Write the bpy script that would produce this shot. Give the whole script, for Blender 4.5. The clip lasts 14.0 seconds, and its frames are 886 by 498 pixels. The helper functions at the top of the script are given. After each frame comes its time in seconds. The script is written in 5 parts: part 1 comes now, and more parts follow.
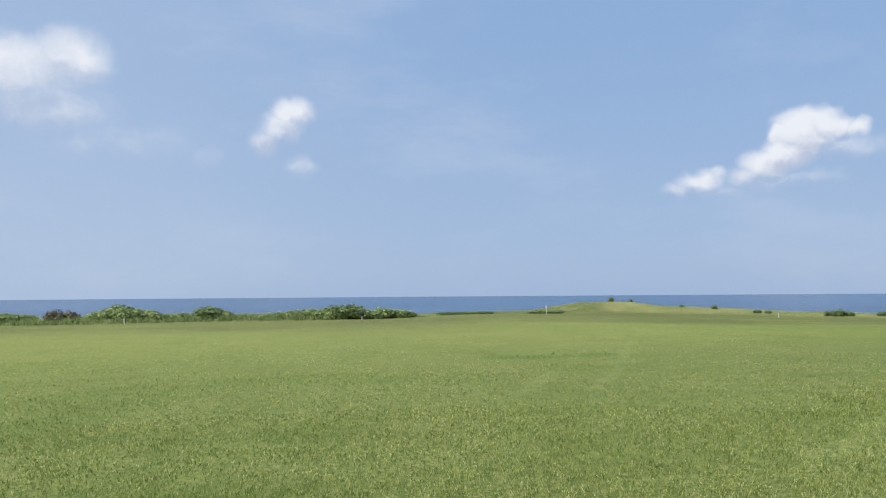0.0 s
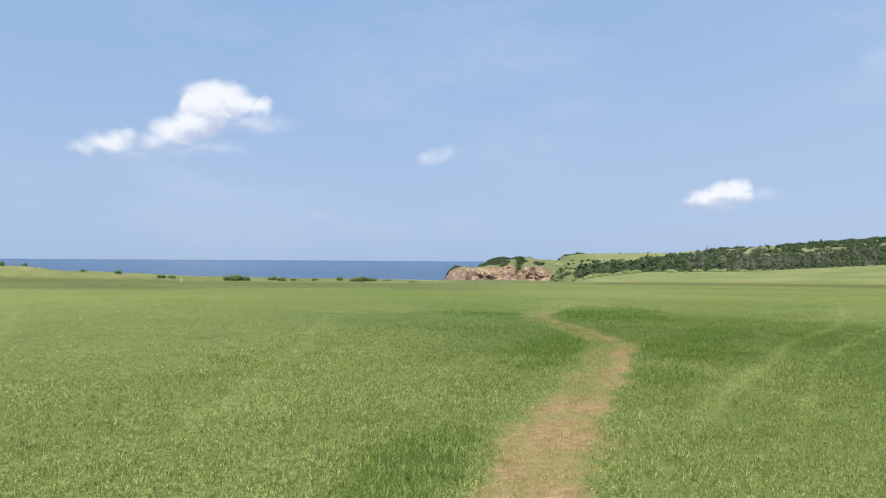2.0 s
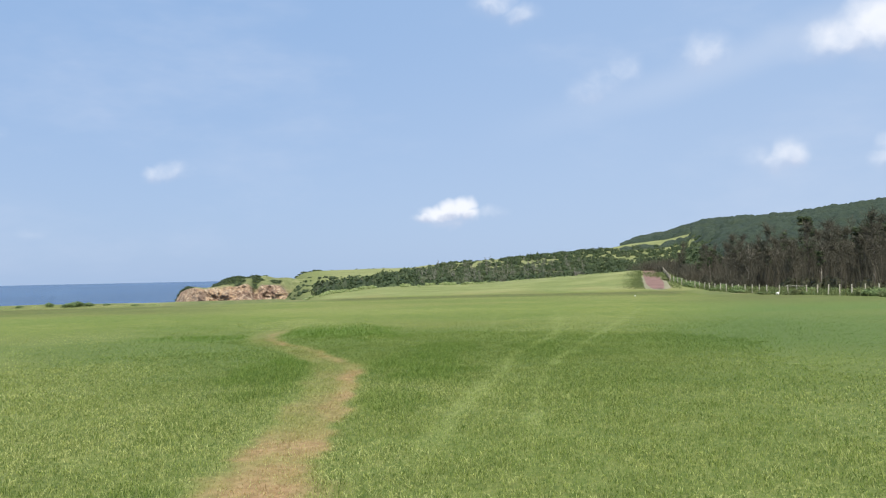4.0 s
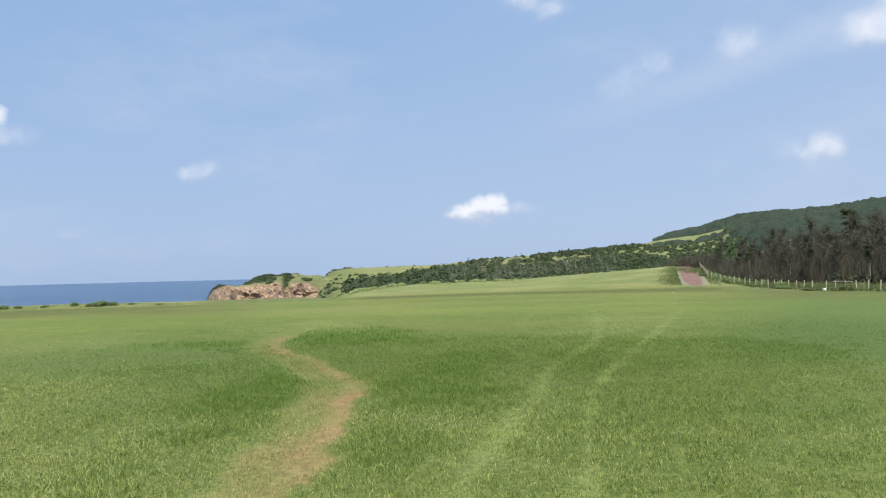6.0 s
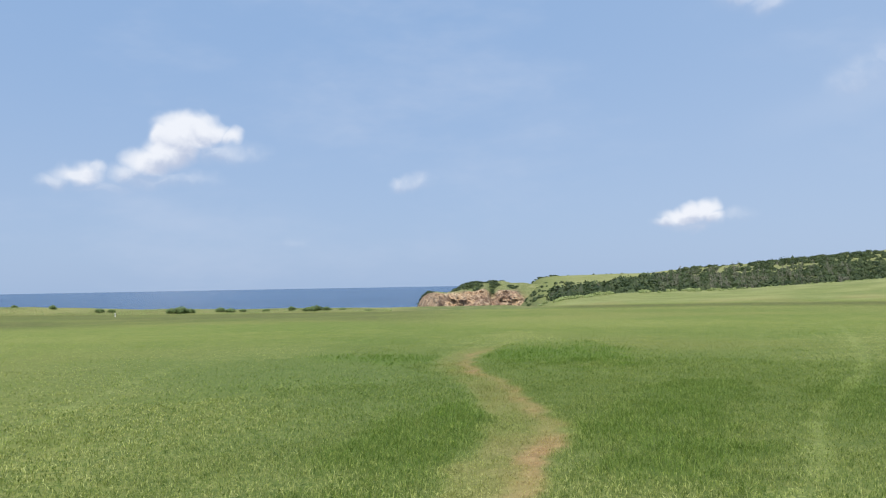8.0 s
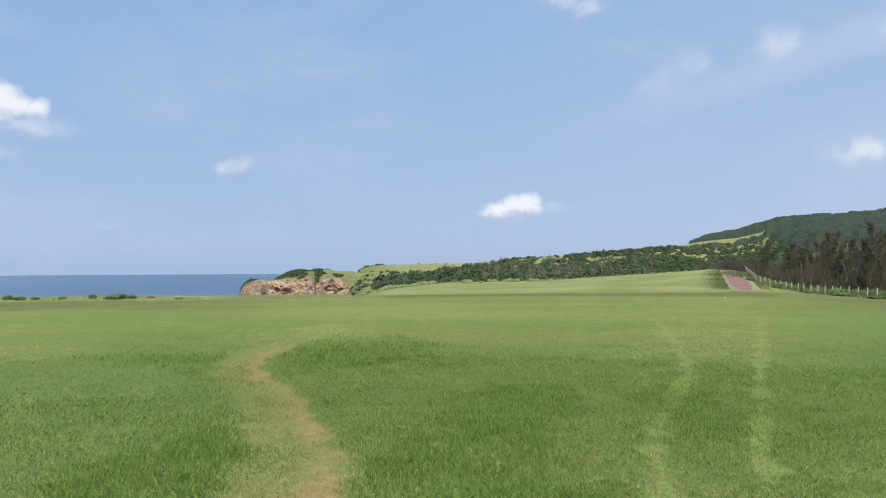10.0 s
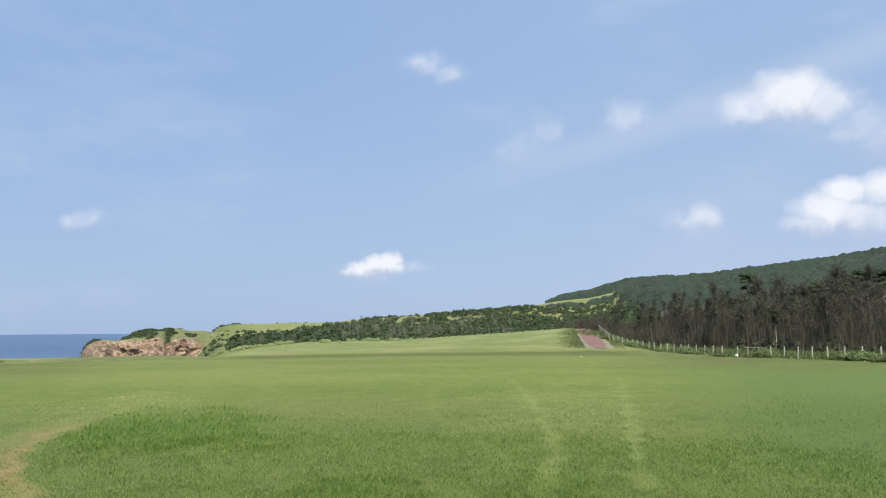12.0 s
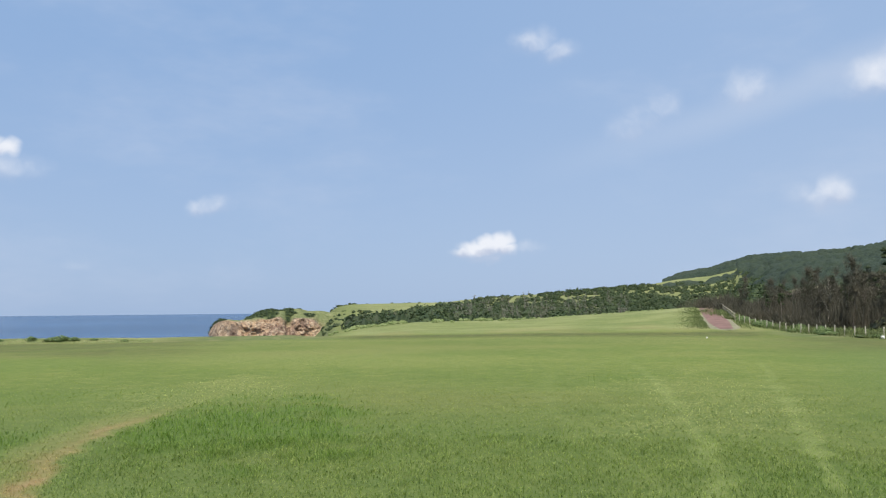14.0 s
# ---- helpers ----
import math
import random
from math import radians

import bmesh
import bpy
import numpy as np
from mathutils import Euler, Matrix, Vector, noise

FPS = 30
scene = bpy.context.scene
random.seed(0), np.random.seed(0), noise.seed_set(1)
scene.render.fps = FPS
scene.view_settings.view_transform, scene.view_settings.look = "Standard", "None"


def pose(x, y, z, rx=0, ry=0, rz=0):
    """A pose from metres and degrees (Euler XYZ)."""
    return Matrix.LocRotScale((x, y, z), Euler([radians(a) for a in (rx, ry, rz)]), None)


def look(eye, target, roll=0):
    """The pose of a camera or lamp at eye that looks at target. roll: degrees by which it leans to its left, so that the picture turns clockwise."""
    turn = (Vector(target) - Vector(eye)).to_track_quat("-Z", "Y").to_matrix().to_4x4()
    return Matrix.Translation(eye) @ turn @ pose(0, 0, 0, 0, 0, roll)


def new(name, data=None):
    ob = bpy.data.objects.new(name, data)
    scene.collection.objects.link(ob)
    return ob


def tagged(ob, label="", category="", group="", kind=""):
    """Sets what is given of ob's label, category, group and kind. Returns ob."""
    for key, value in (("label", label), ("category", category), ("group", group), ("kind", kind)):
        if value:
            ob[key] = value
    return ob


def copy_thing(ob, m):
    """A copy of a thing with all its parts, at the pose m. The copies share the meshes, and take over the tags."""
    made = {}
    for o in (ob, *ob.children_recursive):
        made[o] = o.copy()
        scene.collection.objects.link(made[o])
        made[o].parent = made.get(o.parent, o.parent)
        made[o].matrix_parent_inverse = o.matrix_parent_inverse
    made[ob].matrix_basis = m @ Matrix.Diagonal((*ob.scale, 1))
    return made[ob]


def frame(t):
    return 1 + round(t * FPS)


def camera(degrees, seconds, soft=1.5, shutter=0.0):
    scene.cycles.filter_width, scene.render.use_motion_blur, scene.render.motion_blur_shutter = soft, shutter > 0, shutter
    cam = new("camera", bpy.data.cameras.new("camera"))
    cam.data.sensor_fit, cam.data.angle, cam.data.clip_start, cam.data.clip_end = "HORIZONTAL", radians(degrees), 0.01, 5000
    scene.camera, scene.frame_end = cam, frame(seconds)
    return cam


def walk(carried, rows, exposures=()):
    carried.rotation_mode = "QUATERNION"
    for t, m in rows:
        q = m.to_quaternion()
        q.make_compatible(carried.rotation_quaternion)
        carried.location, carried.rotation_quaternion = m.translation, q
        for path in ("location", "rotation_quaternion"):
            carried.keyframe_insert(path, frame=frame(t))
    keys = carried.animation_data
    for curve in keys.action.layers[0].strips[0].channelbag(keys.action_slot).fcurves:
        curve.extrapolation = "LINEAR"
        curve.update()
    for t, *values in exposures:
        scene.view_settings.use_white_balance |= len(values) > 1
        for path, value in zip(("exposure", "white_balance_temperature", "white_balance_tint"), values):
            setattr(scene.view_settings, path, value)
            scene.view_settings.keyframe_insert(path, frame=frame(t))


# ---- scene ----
cam = camera(56.54, 14.0, soft=1.15)
PATH = [
    (0.0, pose(0.001, 0.001, 1.530, 93.121, 0.421, 0.666)),
    (0.5, pose(0.114, 0.074, 1.530, 92.901, -0.354, -8.959)),
    (1.0, pose(0.153, 0.133, 1.530, 92.358, -0.216, -19.391)),
    (1.5, pose(0.162, 0.154, 1.530, 91.825, -0.135, -29.836)),
    (2.0, pose(0.200, 0.159, 1.530, 90.668, -0.376, -38.957)),
    (2.5, pose(0.352, 0.196, 1.530, 89.155, 0.270, -46.893)),
    (3.0, pose(0.559, 0.322, 1.530, 89.860, 1.201, -52.725)),
    (3.5, pose(0.803, 0.490, 1.530, 91.742, 1.143, -57.064)),
    (6.0, pose(3.526, 2.059, 1.530, 91.580, 1.441, -54.910)),
    (6.5, pose(4.114, 2.503, 1.530, 92.819, 1.129, -47.310)),
    (7.0, pose(4.665, 2.935, 1.530, 93.045, 1.306, -40.740)),
    (9.5, pose(6.987, 4.747, 1.530, 91.412, -0.311, -42.485)),
    (10.0, pose(7.547, 4.991, 1.530, 91.488, 0.299, -52.688)),
    (10.5, pose(8.097, 5.241, 1.530, 92.366, 0.735, -57.891)),
    (11.0, pose(8.634, 5.480, 1.530, 93.726, -0.262, -62.174)),
    (11.5, pose(9.161, 5.701, 1.530, 94.774, 0.806, -63.417)),
    (12.0, pose(9.686, 5.949, 1.530, 95.529, 0.391, -62.280)),
    (12.5, pose(10.220, 6.216, 1.530, 95.611, -0.206, -60.345)),
    (13.0, pose(10.767, 6.499, 1.530, 94.827, -0.344, -59.311)),
    (13.5, pose(11.311, 6.823, 1.530, 93.951, 0.449, -58.359)),
    (14.0, pose(11.847, 7.167, 1.530, 94.189, 0.508, -54.461)),
]
walk(cam, PATH, [(0.0, 0.30), (1.5, 0.40), (2.0, 0.44), (2.5, 0.55), (3.0, 0.57), (3.5, 0.50), (6.5, 0.42), (9.5, 0.33), (10.0, 0.38), (11.0, 0.37), (12.0, 0.40), (14.0, 0.34)])

# ---------- world and light ----------
SUN_EL, SUN_AZ = 56.0, 236.0      # degrees; the azimuth clockwise from +y
world = bpy.data.worlds.new("sky")
scene.world = world
world.use_nodes = True
WT = world.node_tree
WT.nodes.clear()


def wmath(op, a, b=None, clamp=False):
    n = WT.nodes.new("ShaderNodeMath")
    n.operation, n.use_clamp = op, clamp
    for i, v in enumerate((a, b)):
        if v is None:
            continue
        if isinstance(v, (int, float)):
            n.inputs[i].default_value = v
        else:
            WT.links.new(v, n.inputs[i])
    return n.outputs[0]


def wvec(op, a, b):
    n = WT.nodes.new("ShaderNodeVectorMath")
    n.operation = op
    for i, v in enumerate((a, b)):
        if isinstance(v, (tuple, list, Vector)):
            n.inputs[i].default_value = tuple(v)
        else:
            WT.links.new(v, n.inputs[i])
    return n.outputs["Value"] if op == "DOT_PRODUCT" else n.outputs[0]


def wmix(fac, a, b):
    n = WT.nodes.new("ShaderNodeMix")
    n.data_type = "RGBA"
    for i, v in ((0, fac), (6, a), (7, b)):
        if isinstance(v, (int, float)):
            n.inputs[i].default_value = v
        elif isinstance(v, tuple):
            n.inputs[i].default_value = v
        else:
            WT.links.new(v, n.inputs[i])
    return n.outputs[2]


def wrange(v, a, b, c=0.0, d=1.0):
    n = WT.nodes.new("ShaderNodeMapRange")
    n.interpolation_type = "SMOOTHSTEP"
    WT.links.new(v, n.inputs[0])
    for i, k in enumerate((a, b, c, d)):
        n.inputs[i + 1].default_value = k
    return n.outputs[0]


def wnoise(vec, scale, detail, rough=0.55):
    n = WT.nodes.new("ShaderNodeTexNoise")
    n.inputs["Scale"].default_value, n.inputs["Detail"].default_value, n.inputs["Roughness"].default_value = scale, detail, rough
    WT.links.new(vec, n.inputs["Vector"])
    return n


def heading(az, el):
    a, e = radians(az), radians(el)
    return Vector((math.sin(a) * math.cos(e), math.cos(a) * math.cos(e), math.sin(e)))


way = WT.nodes.new("ShaderNodeTexCoord").outputs["Generated"]
sky = WT.nodes.new("ShaderNodeTexSky")
sky.sky_type, sky.sun_disc = "NISHITA", False
sky.sun_elevation, sky.sun_rotation = radians(SUN_EL), radians(SUN_AZ)
sky.altitude, sky.air_density, sky.dust_density, sky.ozone_density = 20, 1.0, 1.2, 2.5
sky_lin = wvec("SCALE", sky.outputs[0], (0, 0, 0))
WT.nodes[-1].inputs["Scale"].default_value = 0.085
lift = WT.nodes.new("ShaderNodeSeparateXYZ")
WT.links.new(way, lift.inputs[0])
up = lift.outputs["Z"]
# summer haze over the sea: a soft veil that pales towards the horizon
haze = wmix(wrange(up, 0.0, 0.34), (0.392, 0.528, 0.765, 1), (0.305, 0.468, 0.750, 1))
base_sky = wmix(0.86, sky_lin, haze)
# thin high veil
vn = wnoise(wvec("MULTIPLY", way, (1.0, 1.0, 2.6)), 3.2, 5, 0.6)
veil = wrange(vn.outputs[0], 0.46, 0.78, 0.0, 0.34)
base_sky = wmix(veil, base_sky, (0.56, 0.64, 0.80, 1))

streak = wvec("DOT_PRODUCT", wvec("ADD", way, wvec("SCALE", wvec("SUBTRACT", wnoise(way, 5.0, 4).outputs["Color"], (0.5, 0.5, 0.5)), (0, 0, 0))), (0.0, 0.26, 1.0))
band = wmath("MULTIPLY", wrange(wmath("ABSOLUTE", wmath("SUBTRACT", streak, 0.29)), 0.032, 0.0), wrange(lift.outputs["X"], 0.84, 0.98))
base_sky = wmix(wmath("MULTIPLY", band, 0.30), base_sky, (0.66, 0.72, 0.84, 1))
base_sky = wmix(wrange(wmath("ABSOLUTE", wmath("SUBTRACT", lift.outputs["X"], 0.35)), 0.25, 0.85, 0.0, 0.34), base_sky, (0.52, 0.62, 0.78, 1))

# cumulus: each cloud is a handful of soft lobes, broken up by noise
w1, w2 = wnoise(way, 16.0, 3), wnoise(way, 42.0, 2, 0.5)
warp = wvec("ADD", wvec("SCALE", wvec("SUBTRACT", w1.outputs["Color"], (0.5, 0.5, 0.5)), (0, 0, 0)),
            wvec("SCALE", wvec("SUBTRACT", w2.outputs["Color"], (0.5, 0.5, 0.5)), (0, 0, 0)))
for n in WT.nodes:
    if n.type == "VECT_MATH" and n.operation == "SCALE" and n.inputs["Scale"].default_value == 1.0:
        n.inputs["Scale"].default_value = 0.016
warped = wvec("ADD", way, warp)
puffs = []


def cloud(*lobes):
    """A cloud of lobes: azimuth, elevation, half width, half height in degrees, thickness."""
    for az, el, a, b, thick in lobes:
        c = heading(az, el)
        right = Vector((math.cos(radians(az)), -math.sin(radians(az)), 0))
        above = right.cross(c)
        off = wvec("SUBTRACT", warped, c)
        u = wmath("POWER", wvec("DOT_PRODUCT", off, right / radians(a)), 2.0)
        v = wmath("POWER", wvec("DOT_PRODUCT", off, above / radians(b)), 2.0)
        fwd = wrange(wvec("DOT_PRODUCT", way, c), 0.90, 0.95)
        d = wmath("SUBTRACT", 1.42, wmath("SQRT", wmath("ADD", u, v)), True)
        puffs.append((wmath("MULTIPLY", wmath("MULTIPLY", d, thick), fwd), wmath("MULTIPLY", wvec("DOT_PRODUCT", off, above / radians(b)), 1.0)))


cloud((-28.5, 14.1, 4.4, 2.0, 0.62), (-25.2, 15.0, 2.3, 1.7, 0.62), (-27.0, 12.0, 4.5, 1.6, 0.42), (-22.0, 10.0, 6.0, 1.8, 0.20))
cloud((-11.0, 12.3, 1.4, 1.0, 0.72), (-11.8, 11.4, 1.5, 1.1, 0.66), (-12.9, 10.4, 1.1, 1.0, 0.55), (-10.4, 8.6, 1.1, 0.9, 0.28), (-16.9, 9.1, 1.3, 1.0, 0.24))
cloud((16.9, 7.3, 1.5, 0.75, 0.75), (15.6, 6.8, 1.3, 0.6, 0.42), (17.8, 7.7, 0.8, 0.5, 0.5), (19.9, 7.6, 1.3, 0.7, 0.5), (21.1, 8.3, 1.6, 0.9, 0.9), (22.5, 9.0, 1.6, 1.1, 1.1), (23.6, 10.3, 2.0, 1.15, 1.25),
      (22.0, 10.0, 0.9, 0.8, 1.1), (25.2, 10.4, 1.1, 0.7, 0.9), (26.3, 10.1, 0.75, 0.65, 0.75), (25.4, 9.0, 2.2, 0.9, 0.44), (27.6, 9.0, 1.6, 0.8, 0.26), (22.0, 7.2, 3.6, 0.7, 0.32), (17.5, 6.6, 3.0, 0.6, 0.24))
cloud((38.9, 7.0, 1.2, 0.75, 0.34), (37.9, 6.7, 0.9, 0.55, 0.28), (30.4, 3.0, 1.2, 0.55, 0.16))
cloud((57.0, 4.2, 1.5, 0.6, 0.9), (58.5, 4.6, 0.95, 0.85, 0.95), (57.6, 4.55, 0.9, 0.7, 0.9), (55.8, 3.95, 0.9, 0.42, 0.7), (59.0, 4.0, 0.9, 0.5, 0.8), (60.6, 4.15, 1.1, 0.6, 0.26), (57.4, 3.6, 2.2, 0.4, 0.4))
cloud((61.0, 18.1, 1.5, 1.0, 0.36), (62.6, 17.4, 1.6, 0.8, 0.30), (69.7, 13.6, 1.5, 1.2, 0.22), (67.5, 12.1, 1.7, 1.1, 0.20), (68.6, 12.8, 1.6, 1.1, 0.21), (75.1, 14.1, 1.6, 1.5, 0.36))
cloud((83.6, 14.0, 2.2, 1.4, 0.6), (85.6, 14.6, 2.2, 1.6, 0.76), (87.8, 14.0, 1.9, 1.5, 0.66), (89.4, 12.4, 2.6, 1.5, 0.36), (91.5, 11.2, 3.2, 1.6, 0.30), (84.5, 13.1, 4.5, 1.0, 0.28))
cloud((80.3, 7.3, 1.1, 1.0, 0.44), (79.4, 6.7, 1.5, 0.9, 0.27), (78.0, 7.2, 1.2, 0.9, 0.22))
cloud((87.3, 7.4, 1.8, 1.1, 0.78), (88.7, 8.4, 1.5, 0.8, 0.85), (86.9, 6.4, 1.9, 0.9, 0.6), (91.2, 8.4, 1.8, 1.1, 0.85), (89.5, 6.6, 3.0, 1.6, 0.56), (93.0, 7.0, 3.0, 2.0, 0.7))
# the same fair-weather cloud goes on behind the camera
cloud((150.0, 14.0, 7.0, 3.0, 0.9), (205.0, 20.0, 8.0, 4.0, 0.9), (262.0, 12.0, 7.0, 3.0, 0.9), (310.0, 18.0, 6.0, 3.0, 0.8))
body, lever, mass = puffs[0][0], wmath("MULTIPLY", *puffs[0]), wmath("ADD", puffs[0][0], 0.001)
for p, v in puffs[1:]:
    body = wmath("MAXIMUM", body, p)
    lever, mass = wmath("ADD", lever, wmath("MULTIPLY", p, v)), wmath("ADD", mass, p)
rel = wmath("DIVIDE", lever, mass)            # -1 at a cloud's base, 1 at its top
grain = wnoise(warped, 24.0, 4, 0.55)
edge = wmath("ADD", body, wmath("MULTIPLY", wmath("SUBTRACT", grain.outputs[0], 0.5), wmath("MULTIPLY", wrange(body, 0.0, 0.3), 0.62)))
cover = wmath("MULTIPLY", wrange(edge, 0.03, 0.85), wrange(rel, -1.3, 0.1, 0.45, 1.0))
lit = wmath("ADD", wrange(rel, -1.0, 0.45), wmath("MULTIPLY", wmath("SUBTRACT", wnoise(wvec("ADD", warped, (0.004, 0.003, -0.012)), 34.0, 5, 0.6).outputs[0], 0.5), 1.1))
cloud_col = wmix(wrange(lit, 0.15, 0.9), (0.55, 0.60, 0.74, 1), (0.87, 0.895, 0.955, 1))
full_sky = wmix(wmath("MULTIPLY", cover, 0.95), base_sky, cloud_col)
bg = WT.nodes.new("ShaderNodeBackground")
bg.inputs["Strength"].default_value = 0.80
WT.links.new(full_sky, bg.inputs["Color"])
WT.links.new(bg.outputs[0], WT.nodes.new("ShaderNodeOutputWorld").inputs[0])

sun = new("sun", bpy.data.lights.new("sun", "SUN"))
sun.data.energy, sun.data.angle, sun.data.color = 5.0, radians(0.6), (1.0, 0.95, 0.86)
sun.matrix_world = look(heading(SUN_AZ, SUN_EL) * 100, (0, 0, 0))

# ---------- materials ----------


class Mat:
    """A node material with a Principled shader and short calls for its nodes."""

    def __init__(self, name, rough=0.8, metal=0.0, spec=0.3):
        self.mat = bpy.data.materials.new(name)
        self.mat.use_nodes = True
        self.t = self.mat.node_tree
        self.bsdf = self.t.nodes["Principled BSDF"]
        self.out = self.t.nodes["Material Output"]
        self.bsdf.inputs["Roughness"].default_value = rough
        self.bsdf.inputs["Metallic"].default_value = metal
        self.bsdf.inputs["Specular IOR Level"].default_value = spec
        self.geo = self.t.nodes.new("ShaderNodeNewGeometry")
        self.pos = self.geo.outputs["Position"]

    def put(self, v, sock):
        if isinstance(v, (int, float, tuple)):
            sock.default_value = v
        else:
            self.t.links.new(v, sock)

    def noise(self, scale, detail=4, rough=0.6, vec=None, stretch=None):
        n = self.t.nodes.new("ShaderNodeTexNoise")
        n.inputs["Scale"].default_value, n.inputs["Detail"].default_value, n.inputs["Roughness"].default_value = scale, detail, rough
        v = vec or self.pos
        if stretch:
            m = self.t.nodes.new("ShaderNodeVectorMath")
            m.operation = "MULTIPLY"
            self.t.links.new(v, m.inputs[0])
            m.inputs[1].default_value = stretch
            v = m.outputs[0]
        self.t.links.new(v, n.inputs["Vector"])
        return n.outputs[0]

    def ramp(self, v, a, b, c=0.0, d=1.0):
        n = self.t.nodes.new("ShaderNodeMapRange")
        n.interpolation_type = "SMOOTHSTEP"
        self.put(v, n.inputs[0])
        for i, k in enumerate((a, b, c, d)):
            n.inputs[i + 1].default_value = k
        return n.outputs[0]

    def math(self, op, a, b, clamp=False):
        n = self.t.nodes.new("ShaderNodeMath")
        n.operation, n.use_clamp = op, clamp
        self.put(a, n.inputs[0])
        self.put(b, n.inputs[1])
        return n.outputs[0]

    def mix(self, f, a, b):
        n = self.t.nodes.new("ShaderNodeMix")
        n.data_type = "RGBA"
        for v, i in ((f, 0), (a, 6), (b, 7)):
            if i and isinstance(v, tuple) and len(v) == 3:
                v = (*v, 1)
            self.put(v, n.inputs[i])
        return n.outputs[2]

    def attr(self, name):
        n = self.t.nodes.new("ShaderNodeAttribute")
        n.attribute_name = name
        return n.outputs["Fac"]

    def island(self):
        return self.geo.outputs["Random Per Island"]

    def bump(self, h, strength, dist):
        n = self.t.nodes.new("ShaderNodeBump")
        n.inputs["Strength"].default_value, n.inputs["Distance"].default_value = strength, dist
        self.t.links.new(h, n.inputs["Height"])
        self.t.links.new(n.outputs[0], self.bsdf.inputs["Normal"])

    def color(self, c):
        self.put(c if not (isinstance(c, tuple) and len(c) == 3) else (*c, 1), self.bsdf.inputs["Base Color"])
        return self

    def leafy(self, col, share=0.35):
        """Lets part of the light through, as thin leaves do."""
        tr = self.t.nodes.new("ShaderNodeBsdfTranslucent")
        self.put(col, tr.inputs["Color"])
        mx = self.t.nodes.new("ShaderNodeMixShader")
        mx.inputs[0].default_value = share
        self.t.links.new(self.bsdf.outputs[0], mx.inputs[1])
        self.t.links.new(tr.outputs[0], mx.inputs[2])
        self.t.links.new(mx.outputs[0], self.out.inputs[0])


def turf_colour(m, gain):
    """Colour of mown coastal turf from the condition and painted shade stored on the mesh: dry, track, lush, brown,
    meadow.
    """
    big, mid, fine, grain = m.noise(0.09, 4), m.noise(0.75, 5, 0.65), m.noise(9.0, 4, 0.7), m.noise(24.0, 3, 0.65)
    green = m.mix(m.ramp(big, 0.35, 0.65), (0.128, 0.180, 0.040), (0.172, 0.212, 0.056))
    green = m.mix(m.ramp(mid, 0.5, 0.78, 0.0, 0.6), green, (0.235, 0.255, 0.085))
    green = m.mix(m.ramp(mid, 0.5, 0.25, 0.0, 0.5), green, (0.098, 0.158, 0.030))
    tufty = m.noise(2.6, 4, 0.65)
    green = m.mix(m.ramp(tufty, 0.50, 0.68, 0.0, 0.38), green, (0.240, 0.270, 0.095))
    green = m.mix(m.ramp(tufty, 0.50, 0.34, 0.0, 0.42), green, (0.072, 0.118, 0.025))
    green = m.mix(m.math("MULTIPLY", m.ramp(fine, 0.50, 0.68, 0.0, 0.62), m.math("ADD", m.math("MULTIPLY", m.attr("pale"), 0.6), 0.4)), green, (0.29, 0.29, 0.115))
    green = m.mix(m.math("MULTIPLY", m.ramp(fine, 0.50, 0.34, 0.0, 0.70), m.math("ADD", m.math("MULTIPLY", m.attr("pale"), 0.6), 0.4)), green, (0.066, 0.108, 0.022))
    green = m.mix(m.math("MULTIPLY", m.attr("pale"), 0.6), green, m.mix(m.ramp(fine, 0.38, 0.64), (0.125, 0.175, 0.040), (0.315, 0.325, 0.125)))
    green = m.mix(m.math("MULTIPLY", m.attr("deep"), 0.72), green, m.mix(m.ramp(fine, 0.4, 0.65), (0.082, 0.142, 0.040), (0.122, 0.180, 0.056)))
    green = m.mix(m.ramp(m.noise(0.045, 5, 0.6), 0.50, 0.64, 0.0, 0.32), green, (0.205, 0.205, 0.075))
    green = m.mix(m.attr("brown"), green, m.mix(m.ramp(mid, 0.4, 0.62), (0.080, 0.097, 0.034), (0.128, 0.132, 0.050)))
    green = m.mix(m.attr("meadow"), green, m.mix(m.ramp(m.noise(0.11, 5, 0.7), 0.36, 0.66), (0.165, 0.200, 0.080), (0.280, 0.295, 0.145)))
    green = m.mix(m.attr("lush"), green, m.mix(m.ramp(fine, 0.4, 0.7), (0.085, 0.152, 0.026), (0.135, 0.205, 0.042)))
    green = m.mix(m.attr("track"), green, m.mix(m.ramp(fine, 0.4, 0.7), (0.215, 0.270, 0.090), (0.29, 0.33, 0.14)))
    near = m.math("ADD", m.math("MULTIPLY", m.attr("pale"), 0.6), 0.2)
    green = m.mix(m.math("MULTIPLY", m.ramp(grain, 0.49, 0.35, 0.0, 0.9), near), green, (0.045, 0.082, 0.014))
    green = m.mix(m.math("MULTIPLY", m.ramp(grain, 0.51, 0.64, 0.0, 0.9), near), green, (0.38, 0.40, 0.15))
    straw = m.mix(m.ramp(fine, 0.35, 0.7), (0.255, 0.165, 0.092), (0.41, 0.285, 0.172))
    straw = m.mix(m.ramp(mid, 0.42, 0.6, 0.0, 0.6), straw, (0.235, 0.225, 0.085))
    col = m.mix(m.attr("dry"), green, straw)
    n = m.t.nodes.new("ShaderNodeVectorMath")
    n.operation = "MULTIPLY"
    m.t.links.new(col, n.inputs[0])
    n.inputs[1].default_value = gain
    return n.outputs[0], fine


